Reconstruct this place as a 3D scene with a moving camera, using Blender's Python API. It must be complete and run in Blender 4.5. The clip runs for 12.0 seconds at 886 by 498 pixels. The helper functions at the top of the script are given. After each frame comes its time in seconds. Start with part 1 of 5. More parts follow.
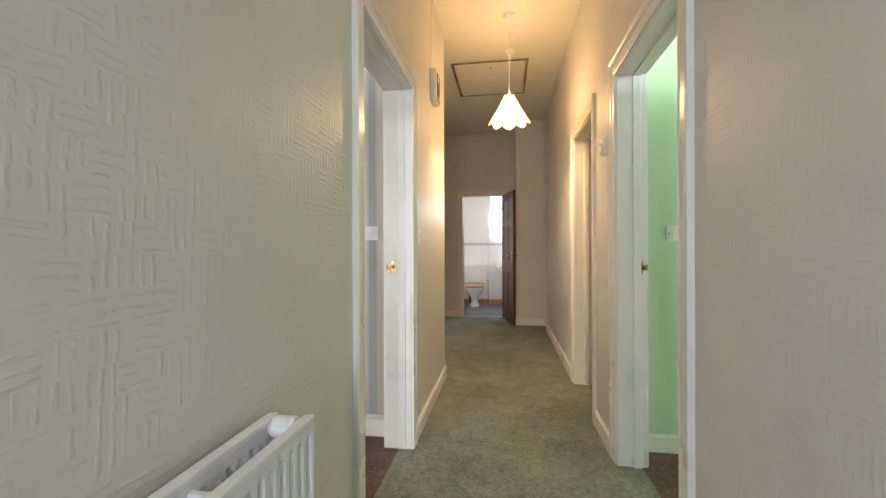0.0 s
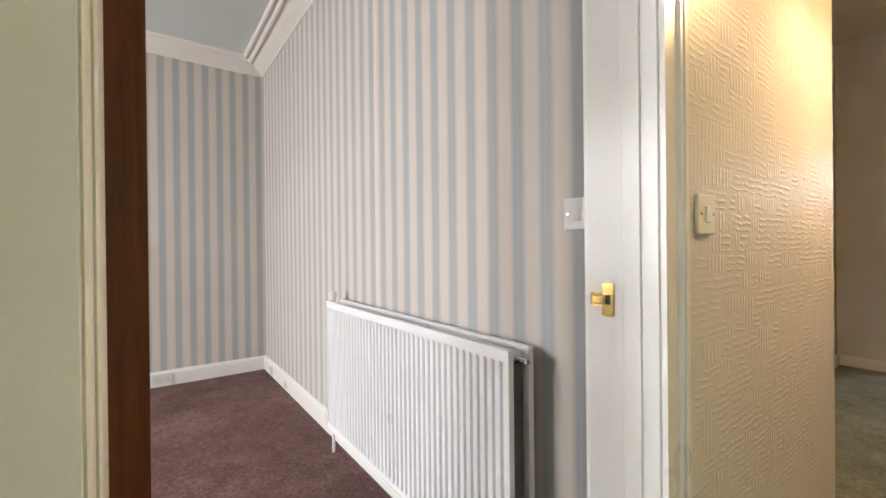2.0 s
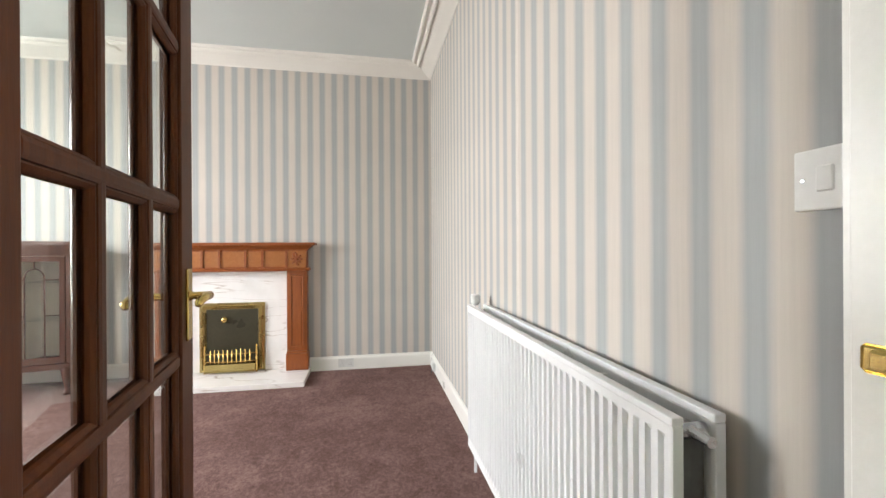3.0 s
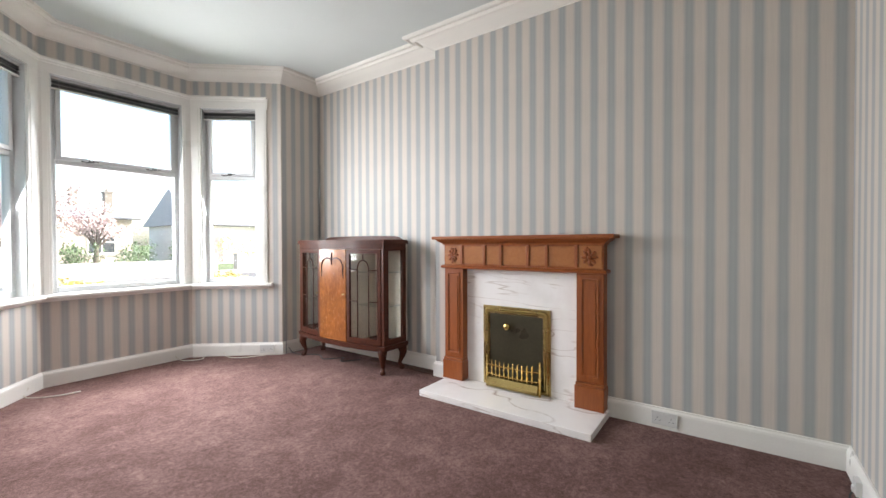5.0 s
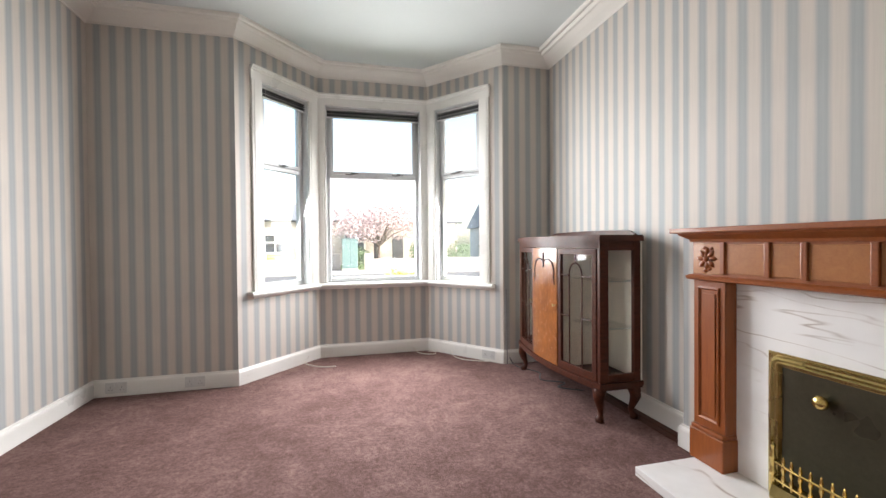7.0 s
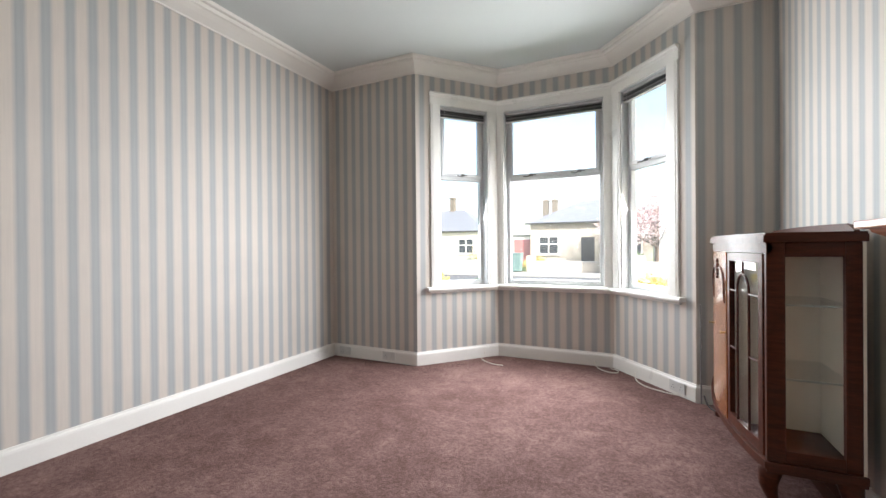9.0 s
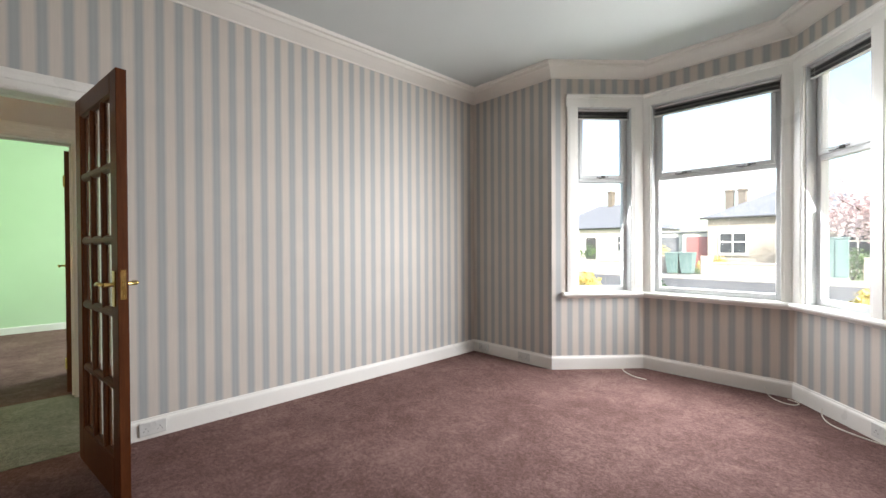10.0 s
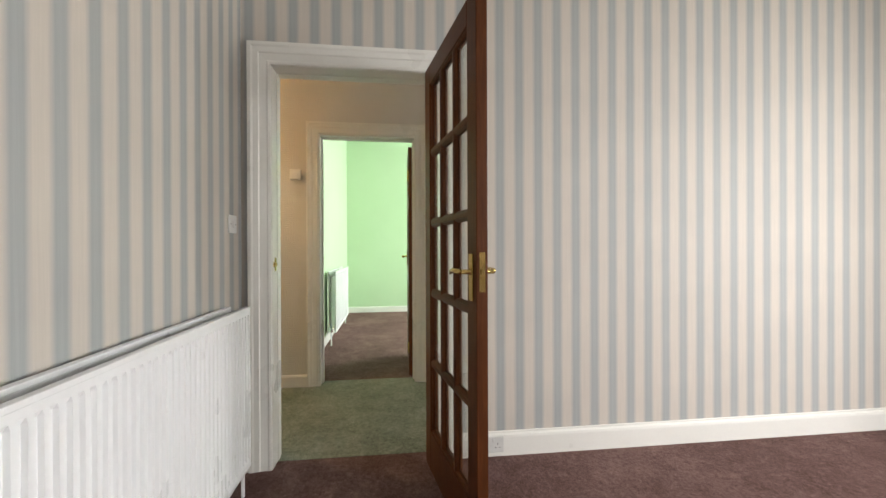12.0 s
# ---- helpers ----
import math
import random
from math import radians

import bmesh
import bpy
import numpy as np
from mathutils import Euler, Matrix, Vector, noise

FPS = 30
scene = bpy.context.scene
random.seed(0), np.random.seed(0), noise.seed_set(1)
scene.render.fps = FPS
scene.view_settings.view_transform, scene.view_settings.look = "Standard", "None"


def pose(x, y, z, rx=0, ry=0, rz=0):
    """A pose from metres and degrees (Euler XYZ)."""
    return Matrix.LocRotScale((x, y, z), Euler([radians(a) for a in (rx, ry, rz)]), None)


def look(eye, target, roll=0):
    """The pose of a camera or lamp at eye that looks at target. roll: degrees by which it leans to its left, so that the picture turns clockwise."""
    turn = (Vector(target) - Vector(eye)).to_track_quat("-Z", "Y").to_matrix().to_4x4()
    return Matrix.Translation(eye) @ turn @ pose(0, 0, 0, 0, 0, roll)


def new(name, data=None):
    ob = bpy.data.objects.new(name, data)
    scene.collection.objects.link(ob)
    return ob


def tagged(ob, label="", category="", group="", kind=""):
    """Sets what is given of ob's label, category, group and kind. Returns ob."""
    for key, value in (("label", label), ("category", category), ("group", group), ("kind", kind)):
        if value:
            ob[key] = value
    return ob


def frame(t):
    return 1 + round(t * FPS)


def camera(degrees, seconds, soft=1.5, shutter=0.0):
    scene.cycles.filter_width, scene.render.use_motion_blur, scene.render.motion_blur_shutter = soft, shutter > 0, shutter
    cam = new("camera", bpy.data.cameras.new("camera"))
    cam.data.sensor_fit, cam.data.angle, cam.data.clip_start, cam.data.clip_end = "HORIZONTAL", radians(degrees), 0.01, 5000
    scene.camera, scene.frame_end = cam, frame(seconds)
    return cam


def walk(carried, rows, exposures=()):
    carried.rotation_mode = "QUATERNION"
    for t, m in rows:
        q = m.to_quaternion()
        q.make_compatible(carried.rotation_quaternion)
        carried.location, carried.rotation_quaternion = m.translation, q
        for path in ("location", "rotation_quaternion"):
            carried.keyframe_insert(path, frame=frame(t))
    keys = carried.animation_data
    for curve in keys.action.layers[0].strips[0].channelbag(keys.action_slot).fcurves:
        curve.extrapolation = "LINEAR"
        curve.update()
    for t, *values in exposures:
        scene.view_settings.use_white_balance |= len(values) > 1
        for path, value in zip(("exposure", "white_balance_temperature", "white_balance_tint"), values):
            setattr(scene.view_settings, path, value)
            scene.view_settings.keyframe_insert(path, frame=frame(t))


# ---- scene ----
cam = camera(94.7, 12.0)
PATH = [
    (0, (0.125, -0.01, 1.157), (-0.172, 1.968, 1.156), -0.2),
    (0.5, (0.073, 0.407, 1.138), (-0.484, 2.327, 1.141), -0.1),
    (1, (0.032, 0.839, 1.137), (-0.871, 2.624, 1.145), -0.4),
    (1.5, (0.018, 1.215, 1.147), (-1.257, 2.756, 1.153), -0.1),
    (2, (-0.02, 1.501, 1.168), (-1.639, 2.676, 1.162), -0.6),
    (2.5, (-0.11, 1.68, 1.174), (-1.954, 2.455, 1.173), -0.3),
    (3, (-0.237, 1.818, 1.161), (-2.205, 2.177, 1.16), -0.3),
    (3.2, (-0.306, 1.842, 1.17), (-2.296, 2.042, 1.167), -0.4),
    (4.8, (-1.291, 1.963, 1.16), (-3.003, 0.928, 1.135), -0.2),
    (5, (-1.41, 1.953, 1.168), (-3.036, 0.79, 1.141), -0.2),
    (5.5, (-1.67, 1.924, 1.158), (-3.058, 0.485, 1.131), -0.2),
    (6, (-1.919, 1.854, 1.16), (-3.03, 0.191, 1.131), -0.3),
    (6.5, (-2.168, 1.778, 1.168), (-2.975, -0.052, 1.134), -0.4),
    (7, (-2.448, 1.717, 1.159), (-2.92, -0.227, 1.132), -0.5),
    (7.2, (-2.557, 1.697, 1.158), (-2.896, -0.274, 1.141), -0.8),
    (9, (-3.526, 1.555, 1.156), (-2.674, -0.255, 1.148), -0.5),
    (9.5, (-3.718, 1.563, 1.182), (-2.542, -0.055, 1.176), -0.3),
    (10, (-3.766, 1.593, 1.230), (-2.316, 0.216, 1.211), -0.3),
    (10.5, (-3.713, 1.610, 1.195), (-2.023, 0.540, 1.183), -0.2),
    (11, (-3.505, 1.609, 1.163), (-1.650, 0.862, 1.162), -0.3),
    (11.5, (-3.209, 1.621, 1.144), (-1.264, 1.157, 1.140), -0.2),
    (12, (-2.752, 1.676, 1.138), (-0.768, 1.430, 1.133), -0.2),
]
EXPOSURES = [(0.0, 2.5, 6450, 11), (0.6, 2.52, 6200, 13), (1.2, 2.38, 6400, 16), (2.0, 2.42, 6700, 15), (2.5, 2.6, 6600, 11), (3.2, 2.65, 6700, 10), (5.0, 2.15, 6500, 12), (7.0, 2.02, 6600, 12), (9.0, 1.9, 6450, 11), (10.0, 1.85, 6550, 11), (10.5, 1.85, 6650, 11), (11.0, 1.95, 6800, 11), (12.0, 2.0, 6850, 10)]
walk(cam, [(t, look(eye, target, roll)) for t, eye, target, roll in PATH], EXPOSURES)

# ---- light ----
world = bpy.data.worlds.new("world")
scene.world = world
world.use_nodes = True
SUN_DIR = Vector((1.0, -0.7, -0.7)).normalized()
sky = world.node_tree.nodes.new("ShaderNodeTexSky")
sky.sky_type, sky.sun_disc = "NISHITA", False
sky.sun_elevation = math.asin(-SUN_DIR.z)
sky.sun_rotation = math.atan2(-SUN_DIR.x, -SUN_DIR.y)
sky.dust_density, sky.air_density, sky.ozone_density = 2.5, 1.0, 0.6
world.node_tree.nodes["Background"].inputs[1].default_value = 0.15
world.node_tree.links.new(sky.outputs[0], world.node_tree.nodes["Background"].inputs[0])
sun = new("sun", bpy.data.lights.new("sun", "SUN"))
sun.data.energy, sun.data.angle, sun.data.color = 3.2, radians(0.5), (1.0, 0.95, 0.90)
sun.matrix_world = SUN_DIR.to_track_quat("-Z", "Y").to_matrix().to_4x4()


def window_lamp(place, target, wide, high, watts, colour=(0.97, 0.98, 1.0), spread=180):
    """Daylight that enters by a window's opening."""
    lamp = new("window_daylight", bpy.data.lights.new("window_daylight", "AREA"))
    lamp.data.shape, lamp.data.size, lamp.data.size_y = "RECTANGLE", wide, high
    lamp.data.energy, lamp.data.color, lamp.data.spread = watts, colour, radians(spread)
    lamp.matrix_world = look(place, target)
    return lamp


window_lamp((-2.768, -2.79, 1.67), (-2.768, 0.0, 0.75), 0.90, 1.62, 20.5, spread=150)
window_lamp((-1.985, -2.385, 1.67), (-3.49, -1.06, 0.9), 0.44, 1.62, 7.0, spread=130)
window_lamp((-3.54, -2.39, 1.67), (-2.03, -1.08, 0.75), 0.44, 1.62, 13.5, spread=112)
window_lamp((2.9, -2.12, 1.65), (2.9, 2.4, 1.3), 1.9, 1.6, 60, (0.95, 0.98, 1.0))
window_lamp((0.3, 8.62, 1.75), (-0.3, 7.0, 0.9), 0.7, 0.9, 11)
window_lamp((-0.05, -1.66, 1.4), (-0.05, 2.0, 1.2), 0.6, 1.2, 5.2, (0.88, 0.94, 1.0))
bulb = new("hall_bulb", bpy.data.lights.new("hall_bulb", "POINT"))
bulb.data.energy, bulb.data.shadow_soft_size, bulb.data.color = 14.0, 0.04, (1.0, 0.70, 0.39)
bulb.location = (0.17, 3.39, 2.29)


# ---- materials ----
def nodes_of(name):
    m = bpy.data.materials.new(name)
    m.use_nodes = True
    t = m.node_tree
    return m, t, t.nodes["Principled BSDF"]


def ramp(t, fac, stops):
    r = t.nodes.new("ShaderNodeValToRGB")
    el = r.color_ramp.elements
    while len(el) < len(stops):
        el.new(0.5)
    for e, (p, c) in zip(el, stops):
        e.position, e.color = p, (*c, 1)
    t.links.new(fac, r.inputs[0])
    return r.outputs[0]


def noise_tex(t, scale, detail=4.0, rough=0.55, stretch=None, dist=0.0):
    co = t.nodes.new("ShaderNodeTexCoord")
    n = t.nodes.new("ShaderNodeTexNoise")
    n.inputs["Scale"].default_value, n.inputs["Detail"].default_value = scale, detail
    n.inputs["Roughness"].default_value, n.inputs["Distortion"].default_value = rough, dist
    if stretch:
        mp = t.nodes.new("ShaderNodeMapping")
        mp.inputs["Scale"].default_value = stretch
        t.links.new(co.outputs["Object"], mp.inputs[0])
        t.links.new(mp.outputs[0], n.inputs["Vector"])
    else:
        t.links.new(co.outputs["Object"], n.inputs["Vector"])
    return n.outputs["Fac"]


def mixc(t, fac, a, b, mode="MIX"):
    m = t.nodes.new("ShaderNodeMix")
    m.data_type, m.blend_type = "RGBA", mode
    for value, socket in ((fac, m.inputs[0]), (a, m.inputs[6]), (b, m.inputs[7])):
        if hasattr(value, "links"):
            t.links.new(value, socket)
        else:
            socket.default_value = value if isinstance(value, float) else (*value, 1)
    return m.outputs[2]


def bump(t, bsdf, height, strength, distance):
    b = t.nodes.new("ShaderNodeBump")
    b.inputs["Strength"].default_value, b.inputs["Distance"].default_value = strength, distance
    t.links.new(height, b.inputs["Height"])
    t.links.new(b.outputs[0], bsdf.inputs["Normal"])


def maths(t, op, a, b=0.0):
    m = t.nodes.new("ShaderNodeMath")
    m.operation = op
    for value, socket in ((a, m.inputs[0]), (b, m.inputs[1])):
        if hasattr(value, "links"):
            t.links.new(value, socket)
        else:
            socket.default_value = value
    return m.outputs[0]


def plain(name, dark, light, rough=0.5, scale=6.0, metal=0.0, relief=0.0, fine=60.0, stretch=None, coat=0.0):
    """A surface with soft blotches at one scale and fine grain at another."""
    m, t, b = nodes_of(name)
    broad = noise_tex(t, scale, 3.0, stretch=stretch)
    grain = noise_tex(t, fine, 5.0, 0.6, stretch=stretch)
    both = maths(t, "ADD", maths(t, "MULTIPLY", broad, 0.6), maths(t, "MULTIPLY", grain, 0.4))
    t.links.new(ramp(t, both, [(0.32, dark), (0.68, light)]), b.inputs["Base Color"])
    rr = maths(t, "ADD", maths(t, "MULTIPLY", broad, 0.2), rough - 0.1)
    t.links.new(rr, b.inputs["Roughness"])
    b.inputs["Metallic"].default_value = metal
    b.inputs["Coat Weight"].default_value = coat
    if relief:
        bump(t, b, grain, 0.5, relief)
    return m


def carpet(name, dark, mid, light):
    m, t, b = nodes_of(name)
    big = noise_tex(t, 1.3, 4.0, 0.6)
    tread = noise_tex(t, 8.0, 5.0, 0.7, dist=0.6)
    clump = noise_tex(t, 42.0, 5.0, 0.75)
    pile = noise_tex(t, 130.0, 3.0, 0.75)
    v = maths(t, "ADD", maths(t, "ADD", maths(t, "MULTIPLY", big, 0.22), maths(t, "MULTIPLY", clump, 0.33)), maths(t, "ADD", maths(t, "MULTIPLY", tread, 0.20), maths(t, "MULTIPLY", pile, 0.25)))
    t.links.new(ramp(t, v, [(0.405, dark), (0.5, mid), (0.597, light)]), b.inputs["Base Color"])
    b.inputs["Roughness"].default_value = 0.95
    b.inputs["Sheen Weight"].default_value = 0.35
    b.inputs["Sheen Roughness"].default_value = 0.5
    b.inputs["Sheen Tint"].default_value = (*light, 1)
    b.inputs["Specular IOR Level"].default_value = 0.1
    bump(t, b, maths(t, "ADD", maths(t, "ADD", pile, clump), maths(t, "MULTIPLY", tread, 0.7)), 0.8, 0.008)
    return m


STRIPE = 0.113


def striped_paper():
    """Vertical blue and cream stripes along the wall's own x axis, with a soft edge and a woven grain."""
    m, t, b = nodes_of("striped_wallpaper")
    co = t.nodes.new("ShaderNodeTexCoord")
    xyz = t.nodes.new("ShaderNodeSeparateXYZ")
    t.links.new(co.outputs["Object"], xyz.inputs[0])
    wob = maths(t, "MULTIPLY", noise_tex(t, 40.0, 3.0, stretch=(1, 1, 0.15)), 0.004)
    ph = maths(t, "FRACT", maths(t, "DIVIDE", maths(t, "ADD", xyz.outputs[0], maths(t, "ADD", wob, 50.0)), STRIPE))
    cream, blue, pale = (0.585, 0.538, 0.480), (0.362, 0.380, 0.382), (0.475, 0.46, 0.434)
    col = ramp(t, ph, [(0.0, cream), (0.17, cream), (0.27, pale), (0.36, blue), (0.5, (0.380, 0.398, 0.400)), (0.63, blue), (0.72, pale), (0.82, cream)])
    streak = noise_tex(t, 120.0, 4.0, 0.6, stretch=(1, 1, 0.03))
    blot = noise_tex(t, 2.2, 4.0, 0.6)
    tint = ramp(t, maths(t, "ADD", maths(t, "MULTIPLY", streak, 0.5), maths(t, "MULTIPLY", blot, 0.5)), [(0.3, (0.9, 0.9, 0.9)), (0.7, (1.05, 1.04, 1.03))])
    t.links.new(mixc(t, 1.0, col, tint, "MULTIPLY"), b.inputs["Base Color"])
    b.inputs["Roughness"].default_value = 0.6
    bump(t, b, streak, 0.25, 0.0015)
    return m


def embossed_paper():
    """Painted paper embossed with short crossing strokes, upright in some patches and level in others."""
    m, t, b = nodes_of("embossed_wallpaper")
    co = t.nodes.new("ShaderNodeTexCoord")
    xyz = t.nodes.new("ShaderNodeSeparateXYZ")
    t.links.new(co.outputs["Object"], xyz.inputs[0])
    wave = maths(t, "MULTIPLY", maths(t, "SUBTRACT", noise_tex(t, 14.0, 3.0), 0.5), 0.022)
    cell = 0.050
    v = maths(t, "DIVIDE", maths(t, "ADD", xyz.outputs[2], wave), cell)
    row = maths(t, "FLOOR", v)
    u = maths(t, "ADD", maths(t, "DIVIDE", maths(t, "ADD", xyz.outputs[0], maths(t, "MULTIPLY", wave, 0.7)), cell * 1.15), maths(t, "MULTIPLY", row, 0.37))
    where = t.nodes.new("ShaderNodeCombineXYZ")
    t.links.new(maths(t, "FLOOR", u), where.inputs[0])
    t.links.new(row, where.inputs[1])
    chance = t.nodes.new("ShaderNodeTexWhiteNoise")
    t.links.new(where.outputs[0], chance.inputs["Vector"])
    turn = maths(t, "GREATER_THAN", chance.outputs["Value"], 0.45)
    fu, fv = maths(t, "FRACT", u), maths(t, "FRACT", v)
    across = maths(t, "ADD", maths(t, "MULTIPLY", fv, turn), maths(t, "MULTIPLY", fu, maths(t, "SUBTRACT", 1.0, turn)))
    ridge = maths(t, "POWER", maths(t, "MAXIMUM", maths(t, "SINE", maths(t, "MULTIPLY", across, 2 * math.pi * 3)), 0.0), 0.6)
    edge = lambda f: maths(t, "MINIMUM", f, maths(t, "SUBTRACT", 1.0, f))
    mask = maths(t, "MINIMUM", maths(t, "MULTIPLY", maths(t, "MINIMUM", edge(fu), edge(fv)), 9.0), 1.0)
    worn = ramp(t, noise_tex(t, 26.0, 3.0, 0.6), [(0.40, (0, 0, 0)), (0.58, (1, 1, 1))])
    h = maths(t, "MULTIPLY", maths(t, "MULTIPLY", ridge, mask), worn)
    blot = noise_tex(t, 1.5, 4.0)
    t.links.new(ramp(t, blot, [(0.3, (0.60, 0.58, 0.55)), (0.7, (0.68, 0.66, 0.63))]), b.inputs["Base Color"])
    b.inputs["Roughness"].default_value = 0.42
    bump(t, b, h, 0.5, 0.0021)
    return m


def marble():
    m, t, b = nodes_of("veined_marble")
    co = t.nodes.new("ShaderNodeTexCoord")
    mp = t.nodes.new("ShaderNodeMapping")
    mp.inputs["Rotation"].default_value = (radians(4), radians(24), radians(17))
    mp.inputs["Scale"].default_value = (0.5, 0.8, 3.3)
    nz = t.nodes.new("ShaderNodeTexNoise")
    nz.inputs["Scale"].default_value, nz.inputs["Detail"].default_value, nz.inputs["Distortion"].default_value = 2.6, 2.5, 0.2
    t.links.new(co.outputs["Object"], mp.inputs[0])
    t.links.new(mp.outputs[0], nz.inputs["Vector"])
    w = nz.outputs["Fac"]
    vein = ramp(t, maths(t, "ABSOLUTE", maths(t, "SUBTRACT", w, 0.5)), [(0.0, (0.44, 0.38, 0.34)), (0.005, (0.64, 0.58, 0.54)), (0.014, (0.85, 0.83, 0.81)), (1.0, (0.85, 0.83, 0.81))])
    patch = ramp(t, noise_tex(t, 3.4, 3.0), [(0.42, (0, 0, 0)), (0.57, (1, 1, 1))])
    cloud = ramp(t, noise_tex(t, 5.0, 5.0), [(0.3, (0.76, 0.74, 0.72)), (0.7, (0.87, 0.86, 0.85))])
    t.links.new(mixc(t, patch, cloud, vein), b.inputs["Base Color"])
    b.inputs["Roughness"].default_value = 0.22
    return m


def wood(name, dark, light, axis=(6, 6, 0.5), rough=0.35, coat=0.3, burr=0.0, spec=0.3):
    m, t, b = nodes_of(name)
    g = noise_tex(t, 8.0, 6.0, 0.6, stretch=axis, dist=0.8 + burr)
    f = noise_tex(t, 60.0, 4.0, 0.6, stretch=axis)
    v = maths(t, "ADD", maths(t, "MULTIPLY", g, 0.7), maths(t, "MULTIPLY", f, 0.3))
    t.links.new(ramp(t, v, [(0.3, dark), (0.7, light)]), b.inputs["Base Color"])
    t.links.new(maths(t, "ADD", maths(t, "MULTIPLY", f, 0.2), rough - 0.1), b.inputs["Roughness"])
    b.inputs["Coat Weight"].default_value, b.inputs["Coat Roughness"].default_value = coat, 0.12
    b.inputs["Specular IOR Level"].default_value = spec
    bump(t, b, f, 0.15, 0.001)
    return m


def glass(name, tint=(0.97, 0.985, 0.98), gloss=1.0, veil=0.0):
    """Clear glass; the last argument is the share of pale scatter that draws glare."""
    m = bpy.data.materials.new(name)
    m.use_nodes = True
    t = m.node_tree
    t.nodes.remove(t.nodes["Principled BSDF"])
    out = t.nodes["Material Output"]
    tr, gl, mx = t.nodes.new("ShaderNodeBsdfTransparent"), t.nodes.new("ShaderNodeBsdfGlossy"), t.nodes.new("ShaderNodeMixShader")
    fr = t.nodes.new("ShaderNodeLayerWeight")
    facing = maths(t, "ADD", maths(t, "MULTIPLY", maths(t, "POWER", fr.outputs["Facing"], 4.0), 0.5), 0.03)
    tr.inputs[0].default_value = (*tint, 1)
    gl.inputs["Roughness"].default_value = 0.02
    t.links.new(maths(t, "MULTIPLY", facing, gloss), mx.inputs[0])
    t.links.new(tr.outputs[0], mx.inputs[1])
    t.links.new(gl.outputs[0], mx.inputs[2])
    haze, last = t.nodes.new("ShaderNodeBsdfTranslucent"), t.nodes.new("ShaderNodeMixShader")
    haze.inputs[0].default_value = (0.9, 0.9, 0.9, 1)
    t.links.new(maths(t, "MULTIPLY", noise_tex(t, 7.0, 4.0), 2.0 * veil), last.inputs[0])
    t.links.new(mx.outputs[0], last.inputs[1])
    t.links.new(haze.outputs[0], last.inputs[2])
    t.links.new(last.outputs[0], out.inputs[0])
    return m


def glow(name, colour, strength, base):
    m, t, b = nodes_of(name)
    v = noise_tex(t, 30.0, 3.0)
    t.links.new(ramp(t, v, [(0.3, base), (0.7, tuple(min(1, c * 1.1) for c in base))]), b.inputs["Base Color"])
    b.inputs["Emission Color"].default_value = (*colour, 1)
    b.inputs["Emission Strength"].default_value = strength
    b.inputs["Roughness"].default_value = 0.8
    return m


STRIPES, EMBOSSED, MARBLE = striped_paper(), embossed_paper(), marble()
BROWN_CARPET = carpet("brown_carpet", (0.066, 0.034, 0.030), (0.142, 0.081, 0.073), (0.270, 0.172, 0.158))
GREEN_CARPET = carpet("green_carpet", (0.095, 0.110, 0.083), (0.205, 0.222, 0.175), (0.335, 0.352, 0.295))
GLOSS_WHITE = plain("gloss_white_paint", (0.74, 0.73, 0.69), (0.80, 0.79, 0.75), 0.3, 3.0, fine=90, relief=0.0006)
PLASTIC = plain("white_plastic", (0.76, 0.76, 0.74), (0.82, 0.82, 0.80), 0.4, 20.0)
CORNICE_PAINT = plain("cream_white_cornice_paint", (0.74, 0.72, 0.67), (0.80, 0.78, 0.73), 0.6, 2.0, relief=0.0008, fine=110)
CREAM_GLOSS = plain("cream_gloss_paint", (0.70, 0.63, 0.50), (0.77, 0.70, 0.57), 0.35, 3.0, fine=90, relief=0.0006)
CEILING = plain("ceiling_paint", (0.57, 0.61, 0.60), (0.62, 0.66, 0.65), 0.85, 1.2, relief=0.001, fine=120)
CREAM_CEILING = plain("cream_ceiling_paint", (0.74, 0.70, 0.60), (0.80, 0.76, 0.66), 0.8, 1.2, relief=0.001, fine=120)
GREEN_PAINT = plain("pale_green_paint", (0.49, 0.66, 0.435), (0.54, 0.71, 0.485), 0.6, 1.5, relief=0.001, fine=150)
RAD_WHITE = plain("radiator_enamel", (0.78, 0.79, 0.80), (0.83, 0.84, 0.85), 0.3, 4.0)
# fin colour darkened to draw the shade between a radiator's panels
SHADED_FIN = plain("shaded_fin_grey", (0.07, 0.07, 0.07), (0.13, 0.13, 0.125), 0.7, 10.0)
BRASS = plain("polished_brass", (0.55, 0.38, 0.12), (0.72, 0.53, 0.20), 0.22, 20.0, metal=1.0)
DARK_BRASS = plain("aged_brass", (0.36, 0.28, 0.11), (0.47, 0.37, 0.155), 0.27, 3.0, metal=1.0)
CHROME = plain("dull_chrome", (0.5, 0.5, 0.5), (0.65, 0.65, 0.65), 0.25, 20.0, metal=1.0)
# white window paint with its backlit shade put into the colour as grey
SHADED_WHITE = plain("shaded_window_white", (0.55, 0.565, 0.565), (0.63, 0.645, 0.645), 0.35, 4.0, fine=90)
BLACK_IRON = plain("soot_black_iron", (0.02, 0.022, 0.018), (0.05, 0.05, 0.042), 0.5, 9.0, relief=0.002)
FIRE_PLATE = plain("dark_bronze_plate", (0.045, 0.042, 0.026), (0.075, 0.07, 0.045), 0.3, 3.0, metal=0.5)
DARK_PLASTIC = plain("dark_plastic", (0.03, 0.03, 0.03), (0.06, 0.06, 0.06), 0.5, 30.0)
